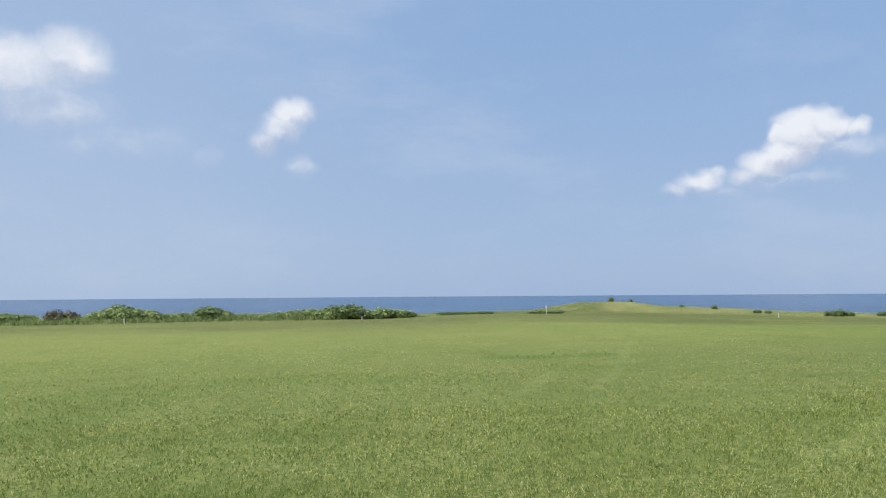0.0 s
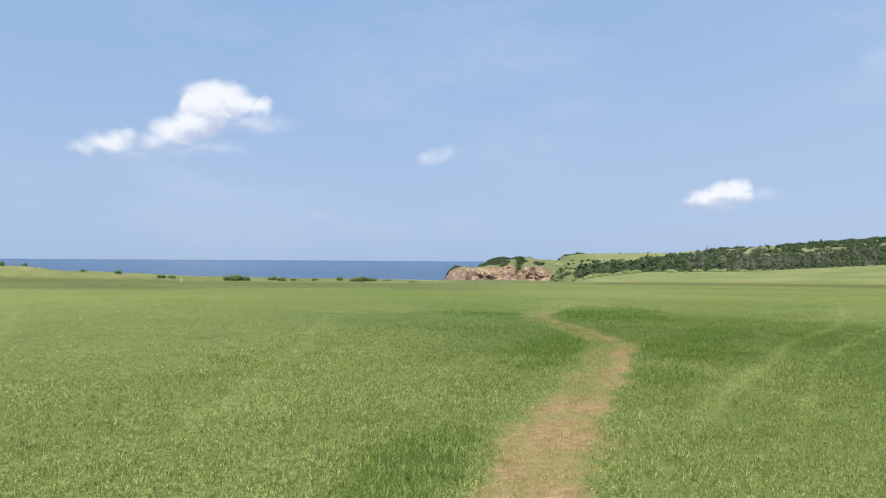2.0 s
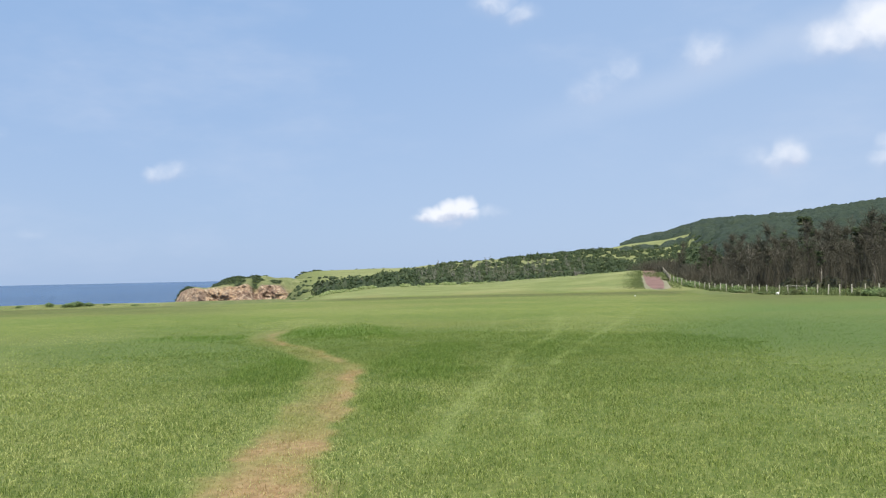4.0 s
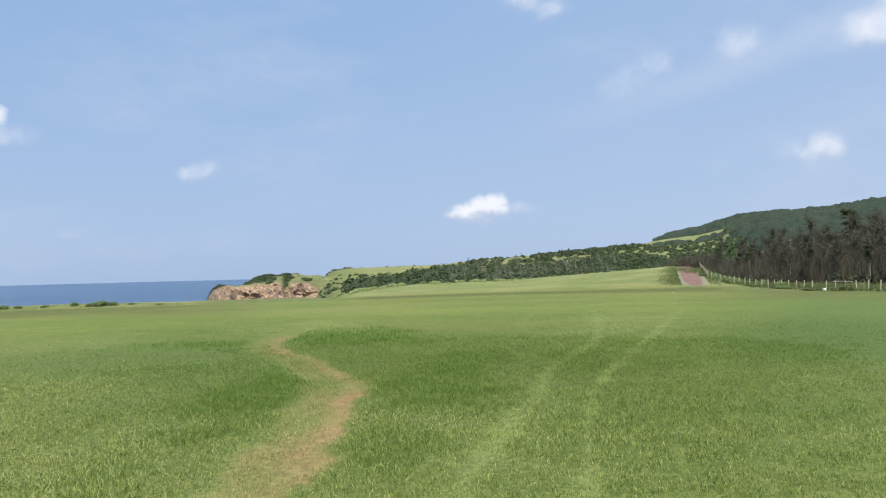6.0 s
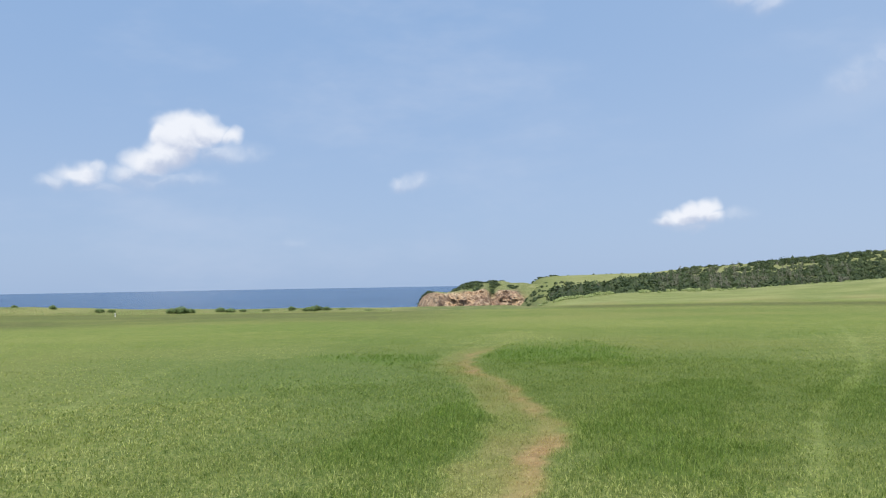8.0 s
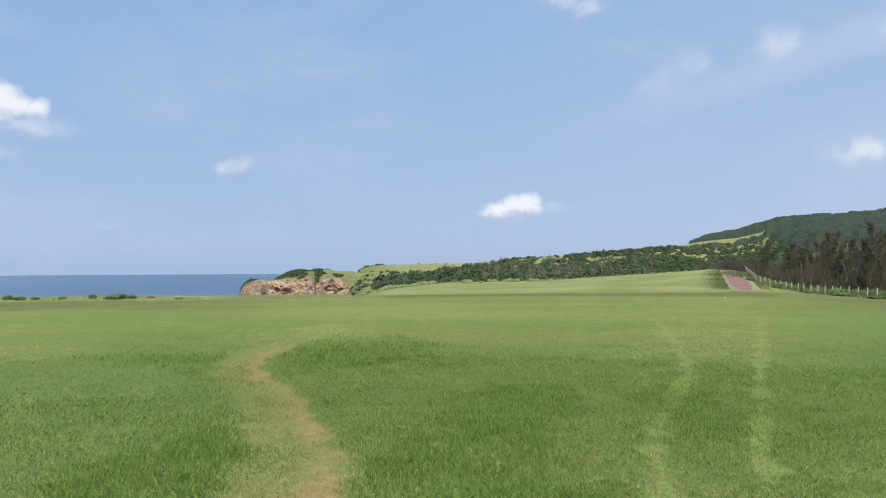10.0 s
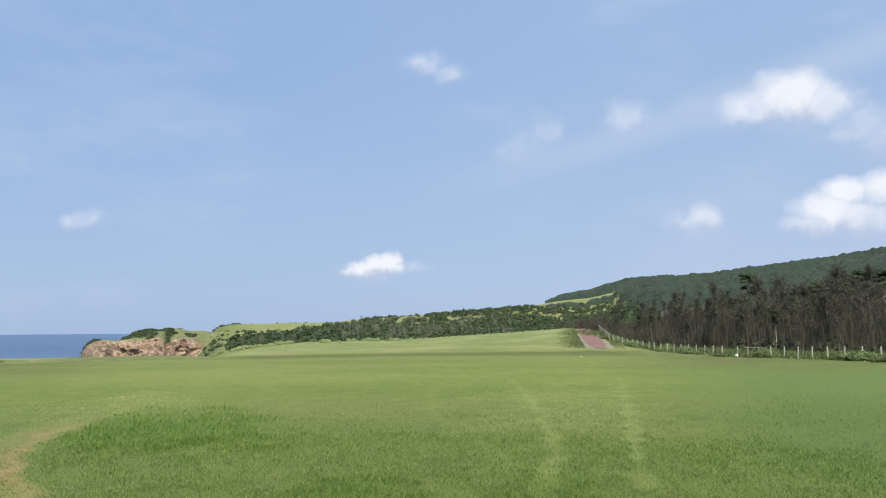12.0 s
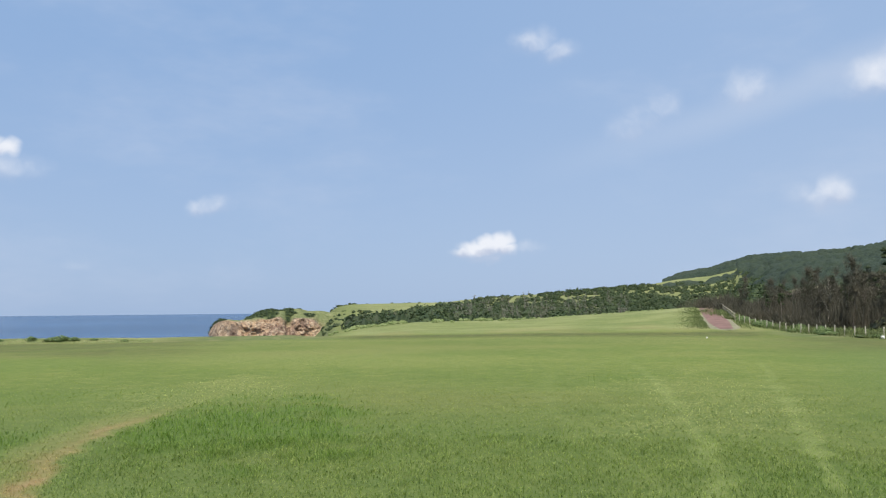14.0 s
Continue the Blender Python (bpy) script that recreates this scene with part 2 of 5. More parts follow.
def make_ground_mat():
    m = Mat("coastal_turf", 0.9, spec=0.15)
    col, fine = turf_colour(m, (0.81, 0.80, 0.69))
    # between the blades: thatch, with the shade among them put into its colour
    col = m.mix(m.math("MULTIPLY", m.attr("thatch_shade"), 0.42, True), col, m.mix(m.ramp(m.noise(35.0, 3), 0.4, 0.6), (0.040, 0.064, 0.016), (0.085, 0.115, 0.032)))
    scrub = m.mix(m.ramp(m.noise(0.6, 5), 0.4, 0.65), (0.075, 0.105, 0.030), (0.18, 0.17, 0.08))
    col = m.mix(m.attr("scrub"), col, scrub)
    col = m.mix(m.attr("litter"), col, m.mix(m.ramp(m.noise(0.5, 4), 0.4, 0.65), (0.070, 0.058, 0.040), (0.130, 0.108, 0.070)))
    m.color(col)
    m.bump(m.noise(60.0, 4, 0.75), 0.35, 0.02)
    return m.mat


def make_blade_mat():
    m = Mat("grass_blade", 0.6, spec=0.3)
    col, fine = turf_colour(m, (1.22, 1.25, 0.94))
    r, close = m.island(), m.attr("close")
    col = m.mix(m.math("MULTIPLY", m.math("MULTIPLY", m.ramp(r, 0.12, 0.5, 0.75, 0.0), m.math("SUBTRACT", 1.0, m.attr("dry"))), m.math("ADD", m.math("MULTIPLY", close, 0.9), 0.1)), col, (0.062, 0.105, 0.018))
    col = m.mix(m.math("MULTIPLY", m.math("MULTIPLY", m.ramp(r, 0.62, 0.90, 0.0, 0.95), m.math("SUBTRACT", 1.0, m.math("MULTIPLY", m.attr("lush"), 0.75))), m.math("MULTIPLY", m.math("ADD", m.math("MULTIPLY", m.attr("pale"), 0.75), 0.25), m.math("SUBTRACT", 1.0, m.math("MULTIPLY", m.attr("deep"), 0.55)))), col, (0.54, 0.56, 0.23))
    m.color(col)
    m.leafy(col, 0.42)
    return m.mat


def make_leaf_mat(name, dark, light, accent, scale=0.25, share=0.25):
    m = Mat(name, 0.6, spec=0.25)
    r = m.island()
    patch = m.noise(scale, 4)
    col = m.mix(r, dark, light)
    col = m.mix(m.ramp(patch, 0.52, 0.72, 0.0, 0.75), col, accent)
    m.color(col)
    m.leafy(col, share)
    return m.mat


def make_canopy_mat():
    m = Mat("forest_canopy", 0.75, spec=0.15)
    # canopy greens lean to blue: distance haze put into the colour
    col = m.mix(m.attr("crown"), (0.019, 0.031, 0.022), (0.037, 0.053, 0.034))
    col = m.mix(m.ramp(m.noise(0.012, 5, 0.65), 0.48, 0.68, 0.0, 0.6), col, (0.050, 0.063, 0.034))
    col = m.mix(m.ramp(m.noise(0.9, 4, 0.7), 0.5, 0.35, 0.0, 0.6), col, (0.015, 0.025, 0.018))
    m.color(m.mix(m.ramp(m.noise(0.7, 4, 0.7), 0.52, 0.7, 0.0, 0.45), col, (0.053, 0.070, 0.041)))
    m.bump(m.noise(0.8, 5, 0.75), 0.8, 1.2)
    return m.mat


def make_bark_mat(name, dark, light):
    m = Mat(name, 0.9, spec=0.1)
    info = m.t.nodes.new("ShaderNodeObjectInfo")
    col = m.mix(m.ramp(m.noise(3.0, 5, 0.7, stretch=(1, 1, 0.2)), 0.35, 0.7), dark, light)
    col = m.mix(m.ramp(info.outputs["Random"], 0.0, 1.0, 0.0, 0.35), col, dark)
    m.color(col)
    return m.mat


def make_twig_mat():
    m = Mat("dead_twig", 0.9, spec=0.1)
    col = m.mix(m.island(), (0.050, 0.049, 0.035), (0.120, 0.114, 0.086))
    col = m.mix(m.ramp(m.noise(0.12, 3), 0.45, 0.7, 0.0, 0.6), col, (0.086, 0.074, 0.052))
    m.color(col)
    m.leafy(col, 0.2)
    return m.mat


def make_rock_mat():
    m = Mat("cliff_rock", 0.9, spec=0.2)
    a, b, c, d = m.noise(0.035, 4), m.noise(0.32, 6, 0.7), m.noise(0.13, 5, 0.7, stretch=(1, 1, 1.6)), m.noise(0.75, 5, 0.7)
    rock = m.mix(m.ramp(a, 0.44, 0.56), (0.315, 0.205, 0.140), (0.46, 0.315, 0.195))
    rock = m.mix(m.ramp(b, 0.48, 0.60, 0.0, 0.8), rock, (0.60, 0.48, 0.34))
    rock = m.mix(m.ramp(c, 0.48, 0.40, 0.0, 0.8), rock, (0.150, 0.100, 0.075))
    rock = m.mix(m.ramp(d, 0.48, 0.40, 0.0, 0.7), rock, (0.120, 0.085, 0.065))
    grass = m.mix(m.ramp(b, 0.4, 0.7), (0.190, 0.220, 0.085), (0.30, 0.31, 0.145))
    grass = m.mix(m.attr("bush"), grass, m.mix(m.ramp(m.noise(0.5, 4), 0.4, 0.65), (0.05, 0.075, 0.024), (0.10, 0.13, 0.04)))
    m.color(m.mix(m.attr("rock"), grass, rock))
    m.bump(m.math("ADD", b, m.math("MULTIPLY", d, 0.5)), 1.0, 3.5)
    return m.mat


def make_sea_mat():
    m = Mat("sea_water", 0.26, spec=0.24)
    bands, lanes = m.noise(0.0022, 5, 0.65), m.noise(0.02, 4, 0.6)
    water = m.mix(m.ramp(bands, 0.36, 0.64), (0.012, 0.043, 0.102), (0.027, 0.074, 0.158))
    m.color(m.mix(m.ramp(lanes, 0.45, 0.7, 0.0, 0.5), water, (0.040, 0.092, 0.165)))
    m.bump(m.noise(0.35, 5, 0.7), 0.8, 0.6)
    return m.mat


def plain(name, dark, light, scale=6.0, rough=0.8, metal=0.0):
    m = Mat(name, rough, metal)
    m.color(m.mix(m.ramp(m.noise(scale, 5, 0.7), 0.35, 0.7), dark, light))
    return m.mat


MAT_GROUND, MAT_BLADE = make_ground_mat(), make_blade_mat()
MAT_SCRUB = make_leaf_mat("scrub_leaf", (0.070, 0.125, 0.032), (0.35, 0.42, 0.165), (0.34, 0.39, 0.16), 0.3, 0.4)
MAT_DARKLEAF = make_leaf_mat("dark_scrub_leaf", (0.042, 0.080, 0.025), (0.25, 0.33, 0.130), (0.09, 0.13, 0.045), 0.3, 0.35)
MAT_PURPLE = make_leaf_mat("withered_scrub_leaf", (0.060, 0.055, 0.036), (0.17, 0.15, 0.09), (0.12, 0.14, 0.05), 0.3)
MAT_WOOD = make_leaf_mat("woodland_leaf", (0.028, 0.047, 0.020), (0.076, 0.106, 0.042), (0.088, 0.098, 0.050), 0.035, 0.35)
# hill leaves tinted bluish, the haze of distance put into their colour
MAT_HILL = make_leaf_mat("hill_forest_leaf", (0.024, 0.038, 0.026), (0.043, 0.060, 0.038), (0.045, 0.058, 0.032), 0.03, 0.4)
MAT_FENCEWOOD = plain("weathered_rail", (0.21, 0.185, 0.14), (0.34, 0.31, 0.24), 8.0)
MAT_CANOPY = make_canopy_mat()
MAT_VERGE = make_leaf_mat("verge_leaf", (0.058, 0.085, 0.026), (0.175, 0.210, 0.078), (0.165, 0.165, 0.075), 0.25, 0.35)
MAT_PINE = make_leaf_mat("pine_needle", (0.026, 0.042, 0.017), (0.066, 0.088, 0.034), (0.06, 0.06, 0.03), 0.2)
MAT_UNDER = make_leaf_mat("bramble_leaf", (0.036, 0.044, 0.020), (0.085, 0.088, 0.042), (0.088, 0.068, 0.046), 0.25)
MAT_GREYWOOD = make_bark_mat("grey_dead_wood", (0.13, 0.128, 0.10), (0.27, 0.26, 0.215))
MAT_TWIG = make_twig_mat()
MAT_BARK = make_bark_mat("grey_brown_bark", (0.075, 0.063, 0.050), (0.185, 0.165, 0.135))
MAT_PALE = make_bark_mat("bleached_bark", (0.36, 0.32, 0.26), (0.55, 0.51, 0.44))
MAT_ROCK, MAT_SEA = make_rock_mat(), make_sea_mat()
MAT_POST = plain("weathered_concrete", (0.30, 0.28, 0.22), (0.44, 0.42, 0.34), 9.0)
MAT_WHITE = plain("white_paint", (0.55, 0.55, 0.52), (0.74, 0.74, 0.71), 7.0, 0.5)
MAT_BLACK = plain("black_plastic", (0.012, 0.012, 0.013), (0.03, 0.03, 0.032), 9.0, 0.45)
MAT_ROAD = plain("red_earth_paving", (0.140, 0.080, 0.066), (0.215, 0.128, 0.102), 0.7, 0.9)
MAT_GRAVEL = plain("sandy_gravel", (0.15, 0.15, 0.085), (0.24, 0.22, 0.14), 1.4, 0.95)

# ---------- terrain ----------
HUB = (6.0, 4.0)
SEA = -14.0


def smooth(a, b, x):
    k = np.clip((x - a) / (b - a), 0, 1)
    return k * k * (3 - 2 * k)


def table(text):
    rows = np.array([[float(v) for v in r.split()] for r in text.split(",")])
    return lambda az, col: np.interp(az, rows[:, 0], rows[:, col])


# azimuth, distance of the mown field's edge, elevation of that edge above the eye
EDGE = table("-180 150 -0.9, -100 100 -1.5, -40 80 -1.80, -28 80 -1.86, -22 82 -1.82, -14 84 -1.84, -6 88 -1.68, -2 95 -1.48, 3 100 -1.42, 6 100 -1.42,"
             "8 104 -1.46, 11 104 -1.52, 15 104 -1.62, 19 104 -1.72, 23 100 -1.80, 27 100 -1.82, 33 92 -1.86, 36 88 -1.88, 39 88 -1.84, 43 88 -1.84,"
             "46.5 88 -1.82, 50 88 -1.82, 60 88 -1.76, 72 88 -1.78, 80 82 -1.88, 90 70 -1.9, 110 70 -1.9, 180 150 -0.9")
# azimuth, crest height of the meadow swell beyond the field
SWELL = table("-180 -4, 44 -4.2, 46.3 -3.5, 48 -2.65, 50 -1.75, 53 -1.0, 57 -0.8, 60 -0.65, 63 0.0, 67 0.68, 70.5 1.45, 73.0 1.55, 74.5 -0.4, 76 -1.2, 78 -1.4, 180 -1.4")
# azimuth, distance and elevation of the far ridge
RIDGE = table("-180 900 1.0, 45.5 900 -0.15, 46.3 890 0.05, 46.9 880 0.22, 48.2 860 0.40, 51.6 840 0.46, 54.6 800 0.46, 57 640 0.74, 59.7 620 0.86, 62.8 620 1.05, 64.7 620 1.20,"
              "67 640 1.40, 68.8 700 1.56, 69.6 800 1.80, 70.5 900 2.08, 72.4 950 2.34, 75 980 3.02, 77 1000 3.2, 80.7 1000 3.4, 83 1000 3.7, 85.3 1000 3.95,"
              "88.4 1000 4.25, 90.3 1000 4.6, 96 1000 5.3, 110 1000 5.6, 140 1000 4, 180 900 1.0")


# azimuth, height of the low dune behind the field
DUNE = table("-180 0.3, -10 0.2, -2 0.05, 2.5 0.05, 4.2 0.7, 5.8 1.05, 8 1.1, 10 1.05, 14 0.95, 16 0.75, 18 0.45, 22.7 0.5, 26 0.32, 30 0.3, 34 0.15, 37 0.0, 180 0.0")


def hash_noise(x, y, s, seed):
    """Smooth value noise on a grid of pitch s."""
    gx, gy = x / s, y / s
    ix, iy = np.floor(gx), np.floor(gy)
    fx, fy = gx - ix, gy - iy
    fx, fy = fx * fx * (3 - 2 * fx), fy * fy * (3 - 2 * fy)

    def h(i, j):
        v = np.sin(i * 127.1 + j * 311.7 + seed * 74.7) * 43758.5453
        return v - np.floor(v)
    return (h(ix, iy) * (1 - fx) + h(ix + 1, iy) * fx) * (1 - fy) + (h(ix, iy + 1) * (1 - fx) + h(ix + 1, iy + 1) * fx) * fy


def polar(x, y):
    dx, dy = x - HUB[0], y - HUB[1]
    return np.degrees(np.arctan2(dx, dy)), np.hypot(dx, dy)


def height(x, y):
    x, y = np.asarray(x, float), np.asarray(y, float)
    az, r = polar(x, y)
    re, ze = EDGE(az, 1), 1.53 + EDGE(az, 1) * np.tan(np.radians(EDGE(az, 2)))
    field = ze * np.clip(r / re, 0, 1) ** 1.4
    field += 0.05 * (hash_noise(x, y, 7.0, 1) - 0.5) * smooth(3, 12, r)
    # towards the sea: a low dune behind the field, then the drop
    past = r - re
    dune = DUNE(az, 1) * (0.65 + 0.7 * hash_noise(x, y, 6.0, 2)) * smooth(-1, 7, past) * (1 - smooth(11, 24, past))
    sea_side = field + dune + (SEA - 4 - ze) * smooth(16, 48, past)
    # towards the land: swell, dip, hillside
    zs, rs = SWELL(az, 1), 172.0
    zr, rr = 1.53 + RIDGE(az, 1) * np.tan(np.radians(RIDGE(az, 2))), RIDGE(az, 1)
    swell = ze + (zs - ze) * smooth(-6, rs - re, past)
    dip = np.where(az < 74, -5.0, zs + 1.0)
    k = smooth(rs, 250, r)
    low = swell * (1 - k) + dip * k
    t = np.clip((r - 240) / (rr - 240), 0, 1)
    rise = dip + (zr - dip) * (0.45 * t + 0.55 * t * t * (3 - 2 * t))
    far = np.where(r > rr, zr - (r - rr) * 0.03, rise) + 1.6 * (hash_noise(x, y, 70, 3) - 0.5) * smooth(230, 400, r)
    land = np.where(r < 240, low, far)
    wood = zs + (zr - zs) * np.clip((r - 108) / (rr - 108), 0, 1) ** 1.15
    wood = np.where(r > rr, zr - (r - rr) * 0.03, wood)
    wood = np.where(r < re, field, np.maximum(swell, wood))
    w = smooth(73.5, 78, az)
    land = land * (1 - w) + wood * w
    land = np.where(past > -6, land, field)
    s = np.maximum(1 - smooth(44.8, 47.6, az), 0) * smooth(-130, -100, az)
    return np.maximum(sea_side * s + land * (1 - s), SEA - 4)


def ground_z(x, y):
    return float(height(np.array([x]), np.array([y]))[0])


# lines worn and mown into the turf
TRAIL = [(-6, -3), (-2, -0.5), (1.5, 1.9), (3.9, 3.85), (5.4, 5.1), (7.3, 6.4), (9.03, 7.66), (10.81, 8.93), (12.36, 10.22), (13.6, 11.75), (14.8, 13.4),
         (15.9, 15.3), (17.3, 17.0), (18.9, 18.4), (20.4, 19.5), (22.6, 21.0), (26, 23)]
RUTS = [[(6, 4.3), (8.35, 5.36), (10.75, 6.36), (12.94, 7.2), (15, 8.15), (17.7, 9.05), (21.7, 10.4), (31, 14.6), (41.4, 19.8)],
        [(7.5, 4.0), (8.9, 4.65), (11.8, 5.95), (14, 6.85), (16.4, 7.6), (20.2, 8.7), (27.4, 10.8), (37.4, 13.7), (44.2, 15.7)],
        [(3.0, 7.2), (4.29, 8.97), (6.9, 12.32), (10, 17), (13.66, 22.36)],
        [(18.6, 9.6), (19.5, 10.2), (23.1, 13.0), (26.9, 15.3), (33.1, 18.2), (41.8, 20.0), (50, 21.5)], [(2.0, 12), (2.7, 15), (3.3, 16.9), (5.36, 25.4), (6.2, 29)], [(0.4, 11), (2.18, 17.3), (2.9, 20.2), (5.02, 29)]]


def line_gap(x, y, pts):
    """Distance from a line, which side (left positive), and the share of its length."""
    best, side, along = np.full(x.shape, 1e9), np.zeros(x.shape), np.zeros(x.shape)
    for i, ((ax, ay), (bx, by)) in enumerate(zip(pts, pts[1:])):
        vx, vy = bx - ax, by - ay
        k = np.clip(((x - ax) * vx + (y - ay) * vy) / (vx * vx + vy * vy), 0, 1)
        d = np.hypot(x - ax - k * vx, y - ay - k * vy)
        near = d < best
        best = np.where(near, d, best)
        side = np.where(near, np.sign(vx * (y - ay) - vy * (x - ax)), side)
        along = np.where(near, (i + k) / (len(pts) - 1), along)
    return best, side, along


def bend(pts, n=6):
    """A line rounded through its points."""
    p = np.array([pts[0], *pts, pts[-1]], float)
    out = []
    for i in range(1, len(p) - 2):
        for t in np.linspace(0, 1, n, endpoint=False):
            out.append(tuple(0.5 * (2 * p[i] + (p[i + 1] - p[i - 1]) * t + (2 * p[i - 1] - 5 * p[i] + 4 * p[i + 1] - p[i + 2]) * t * t
                                    + (3 * p[i] - p[i - 1] - 3 * p[i + 1] + p[i + 2]) * t ** 3)))
    return out + [tuple(p[-1])]


TRAIL, RUTS = bend(TRAIL, 4), [bend(r, 3) for r in RUTS]
LUSH = [(16.9, 18.5, 2.3, 1.1, -62, 0.95), (20.3, 17.2, 3.6, 2.0, 38, 1.0), (10.6, 10.0, 3.0, 0.9, 42, 0.75), (12.0, 10.9, 1.1, 0.8, 40, 0.95), (12.6, 8.7, 2.8, 1.0, 33, 0.85),
        (9.6, 6.9, 1.6, 0.6, 35, 0.55), (3.9, 5.0, 1.3, 0.5, 40, 0.75), (2.1, 21.4, 1.9, 0.7, 8, 0.95), (15.8, 10.4, 1.9, 0.8, 30, 0.5), (17.6, 8.9, 1.8, 0.5, 22, 0.4), (7.0, 7.7, 1.5, 0.5, 38, 0.35)]
# sunburnt patches of yellower turf: centre, half length, half width, turn
YELLOW = [(26.5, 11.6, 3.8, 1.6, 14), (-1.6, 9.6, 1.6, 0.8, -10), (0.9, 6.2, 0.8, 0.4, 5), (30, 13.5, 5.0, 1.6, 20), (5.8, 2.7, 1.3, 0.6, 25), (15.5, 23, 4.0, 1.6, 40), (24, 22, 4.5, 1.8, 40)]


def turf(x, y):
    """The turf's condition at each place, with painted shade in brown and deep: dry, track, lush, brown, meadow, scrub.
    """
    az, r = polar(x, y)
    n1, n2, n3 = hash_noise(x, y, 0.45, 5), hash_noise(x, y, 1.7, 6), hash_noise(x, y, 0.17, 7)
    d, side, along = line_gap(x, y, TRAIL)
    d = d + (n1 - 0.5) * 0.20 + (n3 - 0.5) * 0.12
    fade = 1 - smooth(0.80, 0.93, along)
    worn = np.interp(x, [2, 6, 9, 12, 18], [1.05, 0.98, 0.70, 0.60, 0.48]) + 0.40 * (hash_noise(x, y, 0.8, 8) - 0.5) + np.where(side < 0, 0.14, -0.10) * smooth(0, 0.2, d)
    far_on = smooth(6.5, 11.5, x)
    rim = np.exp(-((np.where(side < 0, d, -d) - 0.27) / 0.17) ** 2)
    dry = (1 - smooth(0.28, 0.47, d)) * np.clip(worn, 0, 1) * fade * (1 - far_on * (0.42 - 0.6 * rim * (0.5 + 0.7 * n2)))
    dry = np.clip(dry, 0, 1)
    track = (0.5 - 0.18 * far_on) * (1 - smooth(0.36, 0.60, d)) * np.where(side > 0, 1.0, 0.15 + 0.6 * far_on) * fade * (1 - dry)
    for k, line in enumerate(RUTS):
        g, _, al = line_gap(x, y, line)
        end = smooth(0, 0.18, al) * (1 - smooth(0.85, 1, al))
        wide = 0.12 if k < 2 else 0.11
        track = np.maximum(track, (np.interp(x, [9, 13, 19], [0.78, 0.98, 0.60]) if k < 2 else (0.24 if k == 3 else 0.62)) * (1 - smooth(wide * 0.4, wide * 1.4, g + (n1 - 0.5) * 0.22)) * end * (0.45 + 0.75 * n2))
    lush = np.zeros(x.shape)
    for cx, cy, a, b, turn, s in LUSH:
        c, sn = math.cos(radians(turn)), math.sin(radians(turn))
        u, v = ((x - cx) * c + (y - cy) * sn) / a, ((y - cy) * c - (x - cx) * sn) / b
        lush = np.maximum(lush, s * (1 - smooth(0.45, 1.25, np.hypot(u, v) + (n1 - 0.5) * 0.7 + (n2 - 0.5) * 0.6 + (n3 - 0.5) * 0.5)))
    lush = np.maximum(lush, 0.24 * smooth(0.66, 0.9, hash_noise(x, y, 2.6, 9)) * (1 - smooth(35, 60, r)))
    lush *= smooth(0.30, 0.6, d)
    re = EDGE(az, 1)
    streak = hash_noise(az * 1.5, r, 5.0, 10)
    brown = smooth(np.where(az < 36, 42.0, 30.0), np.where(az < 36, 56.0, 70.0), r + 14 * (hash_noise(x, y, 14, 14) - 0.5)) * np.clip(0.45 + 0.8 * streak, 0, 1) * (1 - smooth(re + 2, re + 10, r)) * 0.85
    brown = brown * (1 - 0.7 * smooth(38, 44, az) * (1 - smooth(70, 80, az)))
    # dark band before the dune: dry grass with cloud shade put into its colour
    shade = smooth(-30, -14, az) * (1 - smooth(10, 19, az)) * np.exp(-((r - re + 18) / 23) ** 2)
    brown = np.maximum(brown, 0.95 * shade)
    land = smooth(46.5, 50, az) * (1 - smooth(73, 77, az))
    meadow = land * smooth(re + 6, re + 20, r + 8 * (n2 - 0.5)) * np.maximum(0.6 + 0.4 * hash_noise(x, y, 30, 12), smooth(200, 260, r))
    brown = np.maximum(brown, land * smooth(240, 320, r) * 0.4)
    brown = np.maximum(brown, land * np.exp(-((r - re - 5.0) / 8.0) ** 2) * smooth(0.15, 0.55, hash_noise(az * 1.3, r, 9.0, 17)))
    strip = land * np.exp(-((r - re - 17) / 6.0) ** 2) * smooth(0.35, 0.7, hash_noise(az * 4, r, 9.0, 11))
    dry = np.maximum(dry, 0.26 * strip)
    # far slopes paled a little: distance haze put into the straw tone
    dry = np.maximum(dry, 0.06 * land * smooth(280, 330, r))
    seaward = (1 - smooth(46.5, 49, az)) * smooth(re - 0.5, re + 2.5, r)
    scrub = np.maximum(seaward * 0.85, smooth(74, 77, az) * smooth(re - 1, re + 5, r))
    dune = np.exp(-((az - 14.0) / 6.5) ** 2)
    dune = np.maximum(dune, smooth(6, 8, az) * (1 - smooth(37, 40, az)) * 0.85)
    dry = np.maximum(dry, 0.16 * seaward * dune)
    meadow, scrub = np.maximum(meadow, seaward * dune), scrub * (1 - dune * (az > 0))
    scrub = np.maximum(scrub, smooth(68.5, 70, az) * smooth(705, 730, r) * 0.9)
    scrub = np.maximum(scrub, land * smooth(176, 215, r) * (1 - smooth(560, 700, r)) * smooth(0.1, 0.35, hash_noise(x, y, 40, 13)) * (1 - 0.7 * smooth(400, 480, r)))
    behind = (x - 88) * 0.527 - (y - 17.5) * 0.85
    litter = smooth(4, 9, behind + 3 * (n2 - 0.5)) * smooth(40, 60, x) * (1 - smooth(250, 300, r)) * smooth(72.5, 74, az)
    pale = 1 - smooth(7, 19, x + 3 * (hash_noise(x, y, 4.0, 15) - 0.5))
